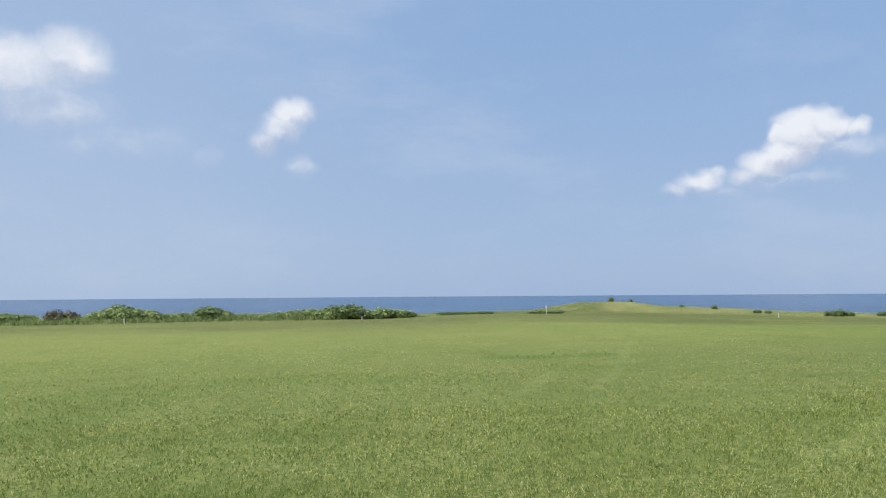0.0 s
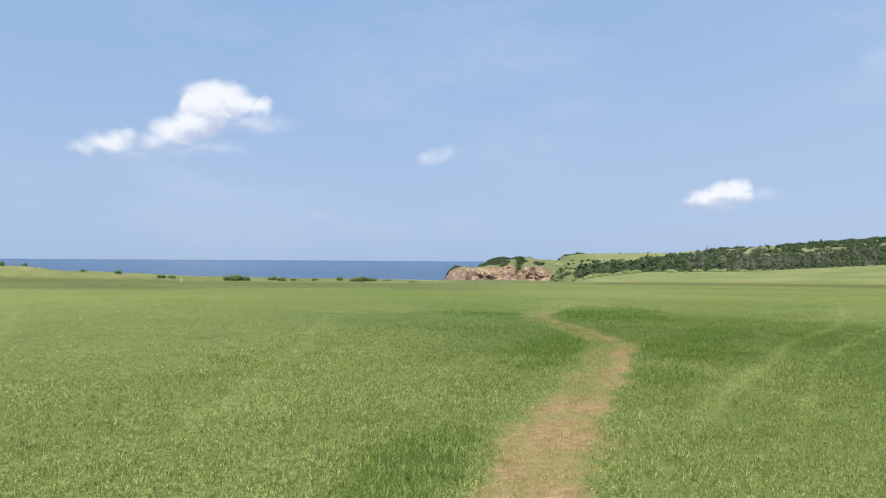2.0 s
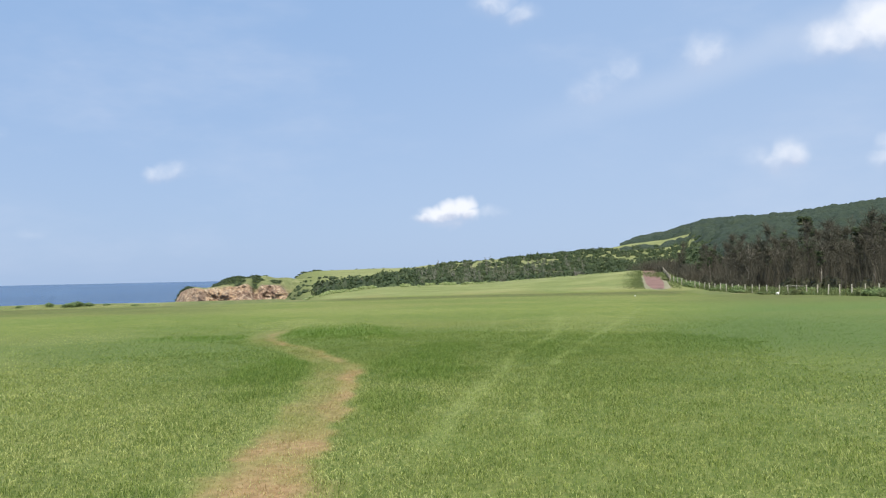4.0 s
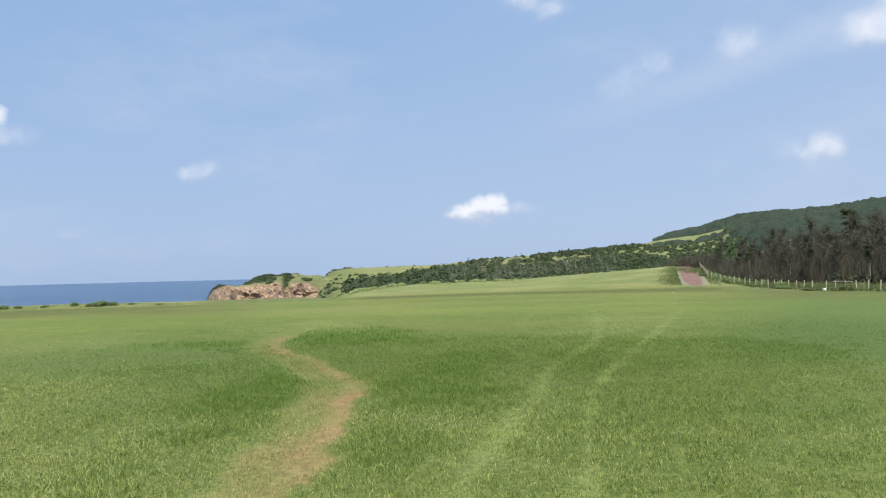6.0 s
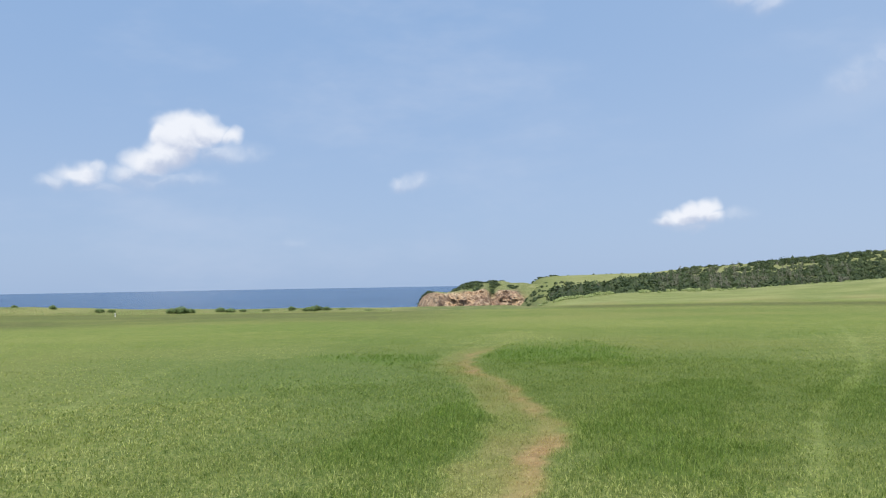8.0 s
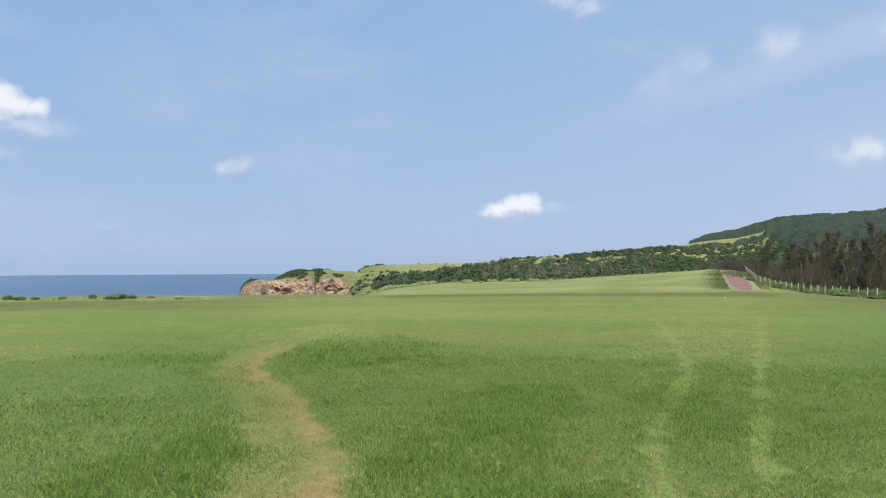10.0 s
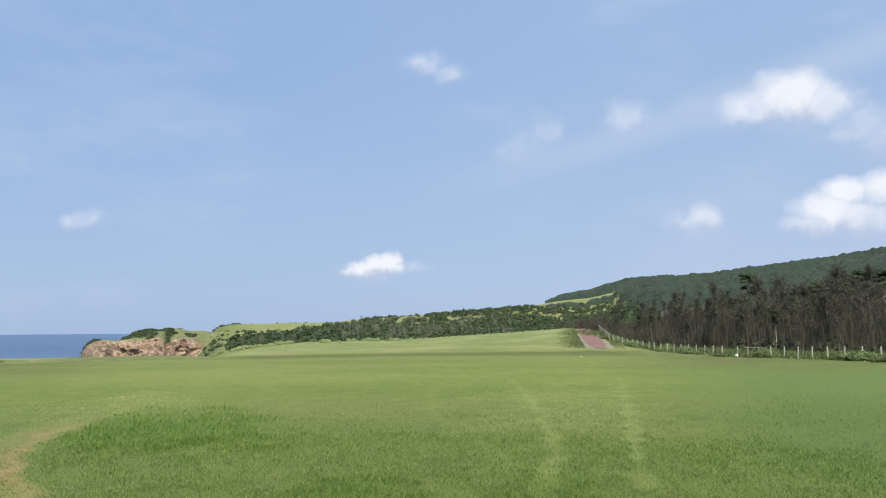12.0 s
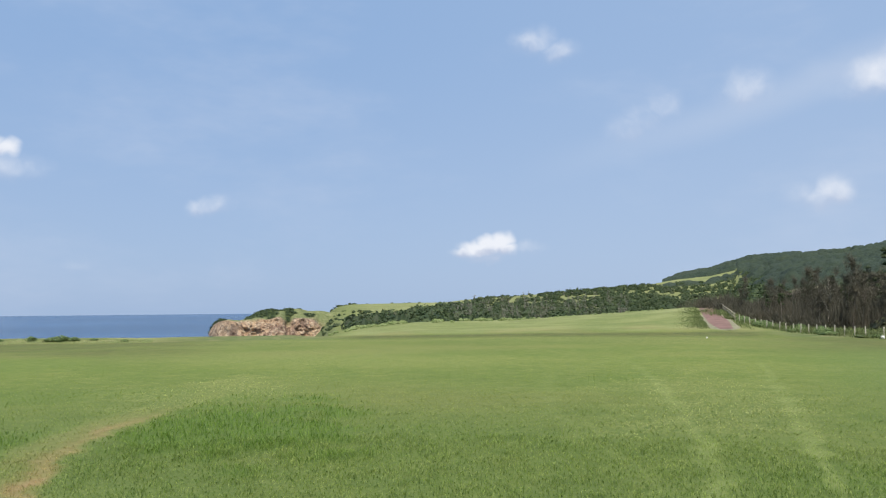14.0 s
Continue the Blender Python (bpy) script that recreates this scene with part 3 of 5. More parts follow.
    # deep: greener turf further on, with cloud shade put into its tone
    deep = smooth(7, 13, x + 4 * (hash_noise(x, y, 5.0, 16) - 0.5)) * np.maximum((1 - smooth(12, 30, r)) * smooth(8, 24, az) * np.interp(az, [36, 52], [0.9, 0.45]), 1.35 * (1 - 0.5 * smooth(30, 60, r)) * smooth(72, 84, az) * smooth(13, 22, x))
    pale = pale * (0.32 + 0.95 * hash_noise(x, y, 1.3, 18))
    for cx, cy, a, b, turn in YELLOW:
        c, sn = math.cos(radians(turn)), math.sin(radians(turn))
        u, v = ((x - cx) * c + (y - cy) * sn) / a, ((y - cy) * c - (x - cx) * sn) / b
        pale = np.maximum(pale, 0.9 * (1 - smooth(0.3, 1.3, np.hypot(u, v) + (n1 - 0.5) * 0.8 + (n2 - 0.5) * 0.8)))
    pale = np.maximum(pale, 0.5 * smooth(24, 40, r) * smooth(34, 44, az) * (1 - smooth(74, 82, az)) * (1 - smooth(re - 6, re + 2, r)) * smooth(0.2, 0.7, hash_noise(x, y, 9.0, 19)))
    pale = np.clip(pale, 0, 1)
    # shade between blades as a ground tone, fading away from the walk line
    thatch_shade = (1 - smooth(8, 32, line_gap(x, y, [(0, 0), (4, 2.4), (7, 4.7), (12, 7.2)])[0])) * (1 - 0.8 * dry) * (1 - 0.4 * np.clip(track, 0, 1)) * (0.75 + 0.5 * n1)
    return dict(thatch_shade=thatch_shade, pale=pale, deep=deep, litter=litter, dry=dry, track=np.clip(track, 0, 1), lush=lush, brown=brown, meadow=meadow, scrub=scrub)


def grid_object(name, verts, faces, mat, attrs=None, shade=True, parent=None):
    """A mesh object from arrays of corners and of equal-sided faces."""
    verts, faces = np.asarray(verts, np.float32), np.asarray(faces, np.int32)
    me = bpy.data.meshes.new(name)
    me.vertices.add(len(verts))
    me.vertices.foreach_set("co", verts.ravel())
    k = faces.shape[1]
    me.loops.add(faces.size)
    me.loops.foreach_set("vertex_index", faces.ravel())
    me.polygons.add(len(faces))
    me.polygons.foreach_set("loop_start", np.arange(0, faces.size, k, dtype=np.int32))
    me.polygons.foreach_set("use_smooth", np.full(len(faces), shade))
    for key, v in (attrs or {}).items():
        me.attributes.new(key, "FLOAT", "POINT").data.foreach_set("value", np.asarray(v, np.float32))
    me.update(calc_edges=True)
    me.materials.append(mat)
    ob = new(name, me)
    if parent:
        ob.parent = parent
    return ob


def sheet(nu, nv, wrap=False):
    """Faces of a grid of nu by nv corners; wrap closes it along u."""
    i, j = np.meshgrid(np.arange(nu if wrap else nu - 1), np.arange(nv - 1), indexing="ij")
    a, b = i * nv + j, ((i + 1) % nu) * nv + j
    return np.stack([a, b, b + 1, a + 1], -1).reshape(-1, 4)[:, ::-1]


def build_ground():
    az = np.concatenate([np.arange(-180, -36, 4.0), np.arange(-36, 100, 0.34), np.arange(100, 180, 4.0)])
    rad = [0.01, 0.5, 1.0]
    while rad[-1] < 4700:
        r = rad[-1]
        rad.append(r + (0.2 if r < 27 else min(0.2 + (r - 27) * 0.025, 1.6 if r < 180 else 0.05 * r)))
    a, r = np.meshgrid(np.radians(az), np.array(rad), indexing="ij")
    x, y = HUB[0] + r * np.sin(a), HUB[1] + r * np.cos(a)
    z = height(x, y)
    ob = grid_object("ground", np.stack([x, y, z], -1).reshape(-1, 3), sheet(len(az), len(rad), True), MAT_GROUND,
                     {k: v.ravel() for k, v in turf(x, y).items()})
    tagged(ob, "wide mown coastal turf, green with dry and worn streaks", "grass field", kind="structure")


def build_sea():
    az, rad = np.arange(0, 360, 3.0), np.array([40, 120, 300, 700, 1500, 3000, 4900.0])
    a, r = np.meshgrid(np.radians(az), rad, indexing="ij")
    v = np.stack([r * np.sin(a), r * np.cos(a), np.full(a.shape, SEA)], -1).reshape(-1, 3)
    ob = grid_object("water", v, sheet(len(az), len(rad), True), MAT_SEA)
    tagged(ob, "calm deep blue sea reaching to the horizon", "sea", kind="structure")


CREST = table("38.8 -1.9, 39.0 -1.35, 39.25 -0.9, 39.6 -0.68, 40.2 -0.60, 40.9 -0.62, 41.2 -0.5, 41.6 -0.36, 42.0 -0.1, 42.5 0.05, 43.2 0.09, 43.6 0.04, 44.0 0.08, 44.8 0.08, 45.3 0.0, 46.2 -0.05, 47 -0.1, 48.5 -0.3, 50 -0.6, 51 -1.5")
ROCKTOP = table("38.8 0, 40.6 0, 41.1 -0.64, 41.8 -0.60, 42.6 -0.54, 43.5 -0.45, 43.9 -0.70, 44.2 -0.82, 44.5 -0.50, 45.2 -0.48, 45.7 -0.62, 46.1 -0.95, 46.6 -1.4, 47 -1.95, 51 -2.1")


HEAD_SPOTS = []


def build_headland():
    az = np.linspace(38.8, 51.0, 460)
    s = np.linspace(0, 1, 80)
    A, S = np.meshgrid(az, s, indexing="ij")
    base = 500.0
    crest = 1.53 + 530 * np.tan(np.radians(CREST(A, 1)))
    rock = 1.53 + 512 * np.tan(np.radians(np.minimum(ROCKTOP(A, 1), CREST(A, 1))))
    foot = SEA - 2.5
    # steep rock face, grass slope above it, then the back
    z = np.where(S < 0.55, foot + (rock - foot) * (S / 0.55), rock + (crest - rock) * smooth(0.55, 0.85, S))
    z = np.where(S > 0.85, crest + (foot - crest) * smooth(0.85, 1.0, S), z)
    r = np.where(S < 0.55, base + 16 * (S / 0.55) ** 1.6, base + 16 + 60 * (S - 0.55))
    r = r + np.where(S > 0.85, 400 * (S - 0.85), 0) + 26 * np.clip(40.6 - A, 0, 2) ** 2
    x0 = A * 8.7
    butt = hash_noise(x0, z * 0.8, 17, 21) * 16 + hash_noise(x0 + z * 0.6, z, 6, 22) * 7 + hash_noise(x0, z, 2.4, 23) * 4.0 + hash_noise(x0 + z * 0.4, z * 1.3, 1.1, 27) * 2.4
    butt = butt + 5 * np.abs(hash_noise(x0 * 1.2, z * 0.45, 4.5, 28) - 0.5) + 9 * np.exp(-((A - 44.05) / 0.22) ** 2)
    r = r + (butt - 29) * (1 - smooth(0.55, 0.85, S))
    z = z + (hash_noise(x0, S * 40, 6, 24) - 0.5) * 1.3 * smooth(0.3, 0.6, S) * (1 - smooth(0.8, 0.95, S))
    a = np.radians(A)
    v = np.stack([HUB[0] + r * np.sin(a), HUB[1] + r * np.cos(a), z], -1).reshape(-1, 3)
    isrock = 1 - smooth(0.50, 0.62, S + 0.18 * (hash_noise(x0, S * 40, 7, 25) - 0.5))
    mound = smooth(41.15, 41.5, A) * (1 - smooth(43.1, 43.6, A)) * smooth(0.60, 0.68, S)
    crown = smooth(43.3, 43.6, A) * (1 - smooth(44.7, 45.2, A)) * smooth(0.76, 0.82, S) * smooth(0.35, 0.55, hash_noise(x0, S * 40, 4, 29))
    gully = np.exp(-((A - 44.0) / 0.2) ** 2) * smooth(0.4, 0.55, S)
    bush = np.maximum(np.maximum(mound, crown), np.maximum(0.7 * gully, 0.8 * smooth(0.68, 0.80, hash_noise(x0, S * 50, 5, 26))))
    isrock = isrock * (1 - 0.8 * gully)
    ob = grid_object("headland", v, sheet(len(az), len(s)), MAT_ROCK, {"rock": isrock.ravel(), "bush": bush.ravel()})
    pick = np.nonzero((S.ravel() > 0.57) & (S.ravel() < 0.88) & (bush.ravel() > 0.4))[0]
    HEAD_SPOTS.append(v[np.random.default_rng(8).choice(pick, 520, replace=False)])
    tagged(ob, "tan and brown rocky headland with a grassy scrub-covered top", "headland", kind="structure")


build_ground()
build_sea()
build_headland()

# ---------- building blocks ----------
RNG = np.random.default_rng(11)


def part(name, verts, faces, mat, parent, label="", shade=True):
    ob = grid_object(name, verts, faces, mat, shade=shade, parent=parent)
    if label:
        ob["label"] = label
    return ob


def tube(points, radii, sides=6):
    """A tapered tube of quads through the points, closed by a cap of quads at the end."""
    pts = np.asarray(points, float)
    n = len(pts)
    dirs = np.gradient(pts, axis=0)
    dirs /= np.linalg.norm(dirs, axis=1, keepdims=True) + 1e-9
    ref = np.where(np.abs(dirs[:, 2:3]) > 0.9, [[1.0, 0, 0]], [[0, 0, 1.0]])
    u = np.cross(dirs, ref)
    u /= np.linalg.norm(u, axis=1, keepdims=True) + 1e-9
    v = np.cross(dirs, u)
    a = np.arange(sides) * 2 * np.pi / sides
    ring = pts[:, None] + np.asarray(radii, float)[:, None, None] * (u[:, None] * np.cos(a)[None, :, None] + v[:, None] * np.sin(a)[None, :, None])
    i, j = np.meshgrid(np.arange(n - 1), np.arange(sides), indexing="ij")
    p, q = i * sides + j, i * sides + (j + 1) % sides
    faces = np.stack([p, q, q + sides, p + sides], -1).reshape(-1, 4)
    return ring.reshape(-1, 3), faces


def join(pieces):
    vs, fs, at = [], [], 0
    for v, f in pieces:
        vs.append(v)
        fs.append(np.asarray(f) + at)
        at += len(v)
    return np.concatenate(vs), np.concatenate(fs)


def kites(c, along, across, fold=0.0):
    """Leaf-shaped quads: centres, half-length and half-width vectors."""
    v = np.stack([c - along, c + across - along * 0.1, c + along, c - across - along * 0.1], 1)
    if fold:
        v[:, [1, 3], 2] += fold * np.linalg.norm(across, axis=1)[:, None]
    return v.reshape(-1, 3), np.arange(len(c) * 4).reshape(-1, 4)


def unit(n, rng):
    d = rng.normal(size=(n, 3))
    return d / np.linalg.norm(d, axis=1, keepdims=True)


def ball(rng, cells=3, lump=0.25):
    """A lumpy closed ball of quads, radius about 1."""
    pieces = []
    g = np.linspace(-1, 1, cells + 1)
    u, v = np.meshgrid(g, g, indexing="ij")
    for ax in range(3):
        for s in (-1, 1):
            p = np.zeros((cells + 1, cells + 1, 3))
            p[..., ax], p[..., (ax + 1) % 3], p[..., (ax + 2) % 3] = s, u * s, v
            pieces.append((p.reshape(-1, 3), sheet(cells + 1, cells + 1)[:, ::-1]))
    v, f = join(pieces)
    v = v / np.linalg.norm(v, axis=1, keepdims=True)
    k = rng.uniform(0, 6, 3)
    v = v * (1 + lump * np.sin(v[:, :1] * 3.1 + k[0]) * np.cos(v[:, 1:2] * 2.7 + k[1]) + lump * 0.5 * np.sin(v[:, 2:3] * 5 + k[2]))
    return v, f


def foliage(rng, n, size, core=0.72, lobes=5, far=False):
    """A leafy mass of unit radius: lobes of leaves round lumpy cores, flat below."""
    pieces, cs = [], []
    for i in range(lobes):
        a, d = rng.uniform(0, 6.28), 0.0 if i == 0 else rng.uniform(0.3, 0.62)
        cs.append((np.array([d * math.cos(a), d * math.sin(a), rng.uniform(0.15, 0.5)]), rng.uniform(0.36, 0.6) if i else 0.66))
    for c, r in cs:
        b, f = ball(rng, 2)
        if far:
            if c[0] == cs[0][0][0]:
                pieces.append((b * [0.60, 0.60, 0.58] + [0, 0, 0.3], f))
        elif core:
            pieces.append((b * r * core + c, f))
        m = n // lobes
        d = unit(m, rng)
        d[:, 2] = np.where(d[:, 2] < -0.35, -d[:, 2], d[:, 2])
        p = c + d * r * rng.uniform(0.72, 1.12, (m, 1))
        nrm = d + unit(m, rng) * 0.55
        al = np.cross(nrm, unit(m, rng))
        al /= np.linalg.norm(al, axis=1, keepdims=True) + 1e-9
        ac = np.cross(al, nrm)
        ac /= np.linalg.norm(ac, axis=1, keepdims=True) + 1e-9
        s = size * rng.uniform(0.6, 1.3, (m, 1))
        pieces.append(kites(p, al * s, ac * s * 0.6))
    v, f = join(pieces)
    v[:, 2] = np.maximum(v[:, 2], -0.02)
    return v, f


def scatter(name, forms, xyz, scale, mat, label, category, squash=None):
    """Many copies of a few forms joined into one mesh of countless plants."""
    pieces = []
    which = RNG.integers(0, len(forms), len(xyz))
    turn = RNG.uniform(0, 6.283, len(xyz))
    for k, (v, f) in enumerate(forms):
        idx = np.nonzero(which == k)[0]
        if not len(idx):
            continue
        c, s = np.cos(turn[idx])[:, None], np.sin(turn[idx])[:, None]
        sc = scale[idx][:, None]
        sq = (squash[idx] if squash is not None else np.ones(len(idx)))[:, None]
        w = np.stack([(v[:, 0] * c - v[:, 1] * s) * sc, (v[:, 0] * s + v[:, 1] * c) * sc, v[:, 2][None] * sc * sq], -1) + xyz[idx][:, None]
        pieces.append((w.reshape(-1, 3), (f[None] + (np.arange(len(idx)) * len(v))[:, None, None]).reshape(-1, 4)))
    v, f = join(pieces)
    return tagged(grid_object(name, v, f, mat, shade=False), label, category, kind="stuff")


def place(az, r):
    a = np.radians(az)
    x, y = HUB[0] + r * np.sin(a), HUB[1] + r * np.cos(a)
    return np.stack([x, y, height(x, y)], -1)


def straps(xyz, h, w, lean, rng, simple=False):
    """Bent strap leaves or grass blades, two quads each, standing at the places given."""
    n = len(xyz)
    a, b = rng.uniform(0, 6.283, n), rng.uniform(0, 6.283, n)
    side = np.stack([np.cos(a), np.sin(a), np.zeros(n)], -1)
    out = np.stack([np.cos(b), np.sin(b), np.zeros(n)], -1)
    upw = np.array([0, 0, 1.0])
    h, w, ln = (np.broadcast_to(np.asarray(q, float), n)[:, None] for q in (h, w, lean))
    mid = xyz + upw * h * 0.55 + out * h * ln * 0.35
    tip = xyz + upw * h * (1 - 0.3 * ln) + out * h * ln
    v = np.stack([xyz - side * w / 2, xyz + side * w / 2, mid + side * w * 0.42, mid - side * w * 0.42, tip + side * w * 0.07, tip - side * w * 0.07], 1)
    if simple:
        v = np.stack([xyz, mid + side * w / 2, tip, mid - side * w / 2], 1)
        return v.reshape(-1, 3), np.arange(n * 4).reshape(-1, 4)
    i = np.arange(n)[:, None] * 6
    f = np.concatenate([i + [0, 1, 2, 3], i + [3, 2, 4, 5]], 1).reshape(-1, 4)
    return v.reshape(-1, 3), f


MAT_TUFT = make_leaf_mat("pale_tuft", (0.19, 0.25, 0.085), (0.33, 0.385, 0.165), (0.36, 0.37, 0.17), 0.2, 0.4)


# ---------- dune scrub along the seaward edge ----------
def empty(name, m=None):
    ob = new(name)
    if m is not None:
        ob.matrix_world = m
    return ob


def make_shrub(name, mat, seed, leaves, size, label, category="shrub"):
    rng = np.random.default_rng(seed)
    root = empty(name)
    v, f = foliage(rng, leaves, size, 0.6, 6)
    part("foliage", v, f, mat, root)
    stems = []
    for _ in range(5):
        a, d = rng.uniform(0, 6.28), rng.uniform(0.2, 0.5)
        stems.append(tube([(0, 0, -0.05), (d * 0.5 * math.cos(a), d * 0.5 * math.sin(a), 0.25), (d * math.cos(a), d * math.sin(a), 0.5)], [0.05, 0.04, 0.02], 5))
    part("stems", *join(stems), MAT_BARK, root)
    return tagged(root, label, category)


def set_shrubs(first, spots, group, about=HUB):
    """Stands copies of a shrub at azimuth and distance about a place, half width, height."""
    for i, (az, r, wide, tall) in enumerate(spots):
        x, y = about[0] + r * math.sin(radians(az)), about[1] + r * math.cos(radians(az))
        ob = first if i == 0 else copy_thing(first, Matrix())
        ob.matrix_world = pose(x, y, ground_z(x, y) - 0.03, 0, 0, (i * 77) % 360) @ Matrix.Diagonal((wide, wide, tall * 1.15, 1))
        tagged(ob, group=group)


START = (0.0, 0.0)
green_shrub = make_shrub("coastal_shrub", MAT_SCRUB, 3, 1300, 0.10, "bright green coastal shrub with glossy leaves at the field edge")
set_shrubs(green_shrub, [(-29.6, 88, 1.5, 0.75), (-28.6, 87, 1.6, 0.85), (-27.6, 87.5, 1.3, 0.7), (-23.4, 87, 1.5, 0.85), (-22.6, 87.5, 1.7, 1.1), (-21.8, 87, 1.7, 1.2), (-20.9, 87.5, 1.8, 1.15), (-20.1, 87, 1.4, 0.9),
                         (-19.2, 88, 1.4, 0.6), (-18.2, 88, 1.4, 0.7), (-15.6, 88.5, 1.4, 0.95), (-14.2, 89, 1.5, 0.6), (-13.0, 89, 1.4, 0.6), (-11.9, 89.5, 1.6, 0.75), (-10.8, 89.5, 1.7, 0.95),
                         (-9.6, 90, 1.9, 1.1), (-5.0, 91, 1.9, 1.15), (-3.9, 92, 1.7, 0.9), (-3.0, 93, 1.5, 0.65), (-8.6, 90, 1.7, 1.15), (-5.9, 89.5, 1.6, 1.05)], "shrubs along the field edge", START)
dark_shrub = make_shrub("dark_shrub", MAT_DARKLEAF, 4, 1100, 0.10, "dark green rounded shrub on the seaward field edge")
set_shrubs(dark_shrub, [(-16.9, 88.5, 1.6, 1.05), (-16.2, 88, 1.3, 1.0), (-7.8, 90.5, 1.9, 1.2), (-6.8, 90, 1.9, 1.3), (-22.2, 89.5, 1.8, 1.25), (-0.6, 98, 1.6, 0.3), (0.9, 99, 1.7, 0.26), (2.4, 99, 1.4, 0.3),
                        (5.9, 99, 1.6, 0.32), (6.9, 98, 1.5, 0.34)], "dark shrubs along the field edge", START)
edge_shrub = make_shrub("dune_shrub", MAT_DARKLEAF, 8, 900, 0.11, "dark green low shrub on the pale dune")
set_shrubs(edge_shrub, [(22.3, 103, 0.75, 0.5), (22.9, 102.5, 1.0, 0.65), (23.5, 102.5, 0.6, 0.45), (8.2, 112, 0.4, 0.5), (9.6, 113, 0.35, 0.4), (15.2, 111, 0.5, 0.45), (17.9, 109, 0.7, 0.4), (18.6, 109, 0.6, 0.32),
                        (25.4, 104, 0.7, 0.45), (26.1, 103.5, 0.8, 0.4), (26.9, 104, 0.5, 0.3), (30.1, 100, 0.6, 0.42), (31.2, 97.5, 0.8, 0.38), (31.8, 97, 1.1, 0.5), (32.5, 96.5, 0.7, 0.36), (33.6, 96, 0.5, 0.2),
                        (13.0, 112, 0.5, 0.3), (28.4, 102, 0.5, 0.25), (35.4, 92.5, 0.5, 0.2)], "dark shrubs on the dune")
set_shrubs(make_shrub("withered_shrub", MAT_PURPLE, 5, 700, 0.12, "withered brown shrub among green coastal scrub"),
           [(-25.8, 87, 1.3, 0.95), (-25.0, 87, 1.0, 0.85)], "withered shrubs", START)


def build_dune_growth():
    rng = np.random.default_rng(21)
    az = np.concatenate([rng.uniform(-40, -6.5, 9000), rng.uniform(3.0, 37, 11000), rng.uniform(-7, 4, 1500)])
    deep = rng.uniform(0, 1, len(az)) ** 1.4 * 10
    low = np.where((az > -7) & (az < 4), 0.22, np.where(az > 3, 0.15, 0.85)) * (0.4 + 1.1 * hash_noise(az * 6, deep, 3.0, 63))
    p = place(az, EDGE(az, 1) + 0.6 + deep)
    v, f = straps(p, low * rng.uniform(0.35, 0.85, len(az)), rng.uniform(0.03, 0.08, len(az)), rng.uniform(0.4, 1.2, len(az)), rng)
    seaside = np.repeat(az < 3.0, 2)
    tagged(grid_object("dune_grass", v, f[seaside], MAT_SCRUB, shade=False), "tangle of long green dune grass and strap leaves", "grass", kind="stuff")
    tagged(grid_object("dune_tufts", v, f[~seaside], MAT_TUFT, shade=False), "pale tufts of grass on the low dune", "grass", kind="stuff")


build_dune_growth()


# ---------- meadow, woodland and hill ----------


ROAD = bend([(94, 30.6), (100, 33.2), (106, 35.6), (118, 40), (139.5, 47.9), (158, 54.3), (176, 60.4), (190, 65)], 8)


def build_meadow_tufts():
    rng = np.random.default_rng(22)
    az = np.concatenate([rng.uniform(47.0, 59.5, 420), rng.uniform(59, 70.5, 110)])
    r = np.concatenate([rng.normal(170, 4.0, 420), rng.normal(171, 4.0, 110)])
    keep = hash_noise(az * 5, r * 0.3, 4, 30) > 0.42
    az, r = az[keep], r[keep]
    p = place(az, r)
    clear = line_gap(p[:, 0], p[:, 1], ROAD)[0] > 2.6
    p, az = p[clear], az[clear]
    s = rng.uniform(0.35, 1.05, len(p)) * np.interp(az, [48, 58, 62], [1.0, 0.85, 0.4])
    forms = [foliage(np.random.default_rng(70 + i), 90, 0.16, 0.6, 4, True) for i in range(3)]
    scatter("meadow_tufts", forms, p - [0, 0, 0.05], s, MAT_TUFT, "pale clumps of long grass on the meadow swell", "grass", rng.uniform(0.45, 0.9, len(p)))


build_meadow_tufts()
FAR_FORMS = [foliage(np.random.default_rng(40 + i), 70, 0.15, 0.85, 5, True) for i in range(6)]
CROWN_FORMS = [foliage(np.random.default_rng(50 + i), 36, 0.2, 1.0, 3, True) for i in range(6)]



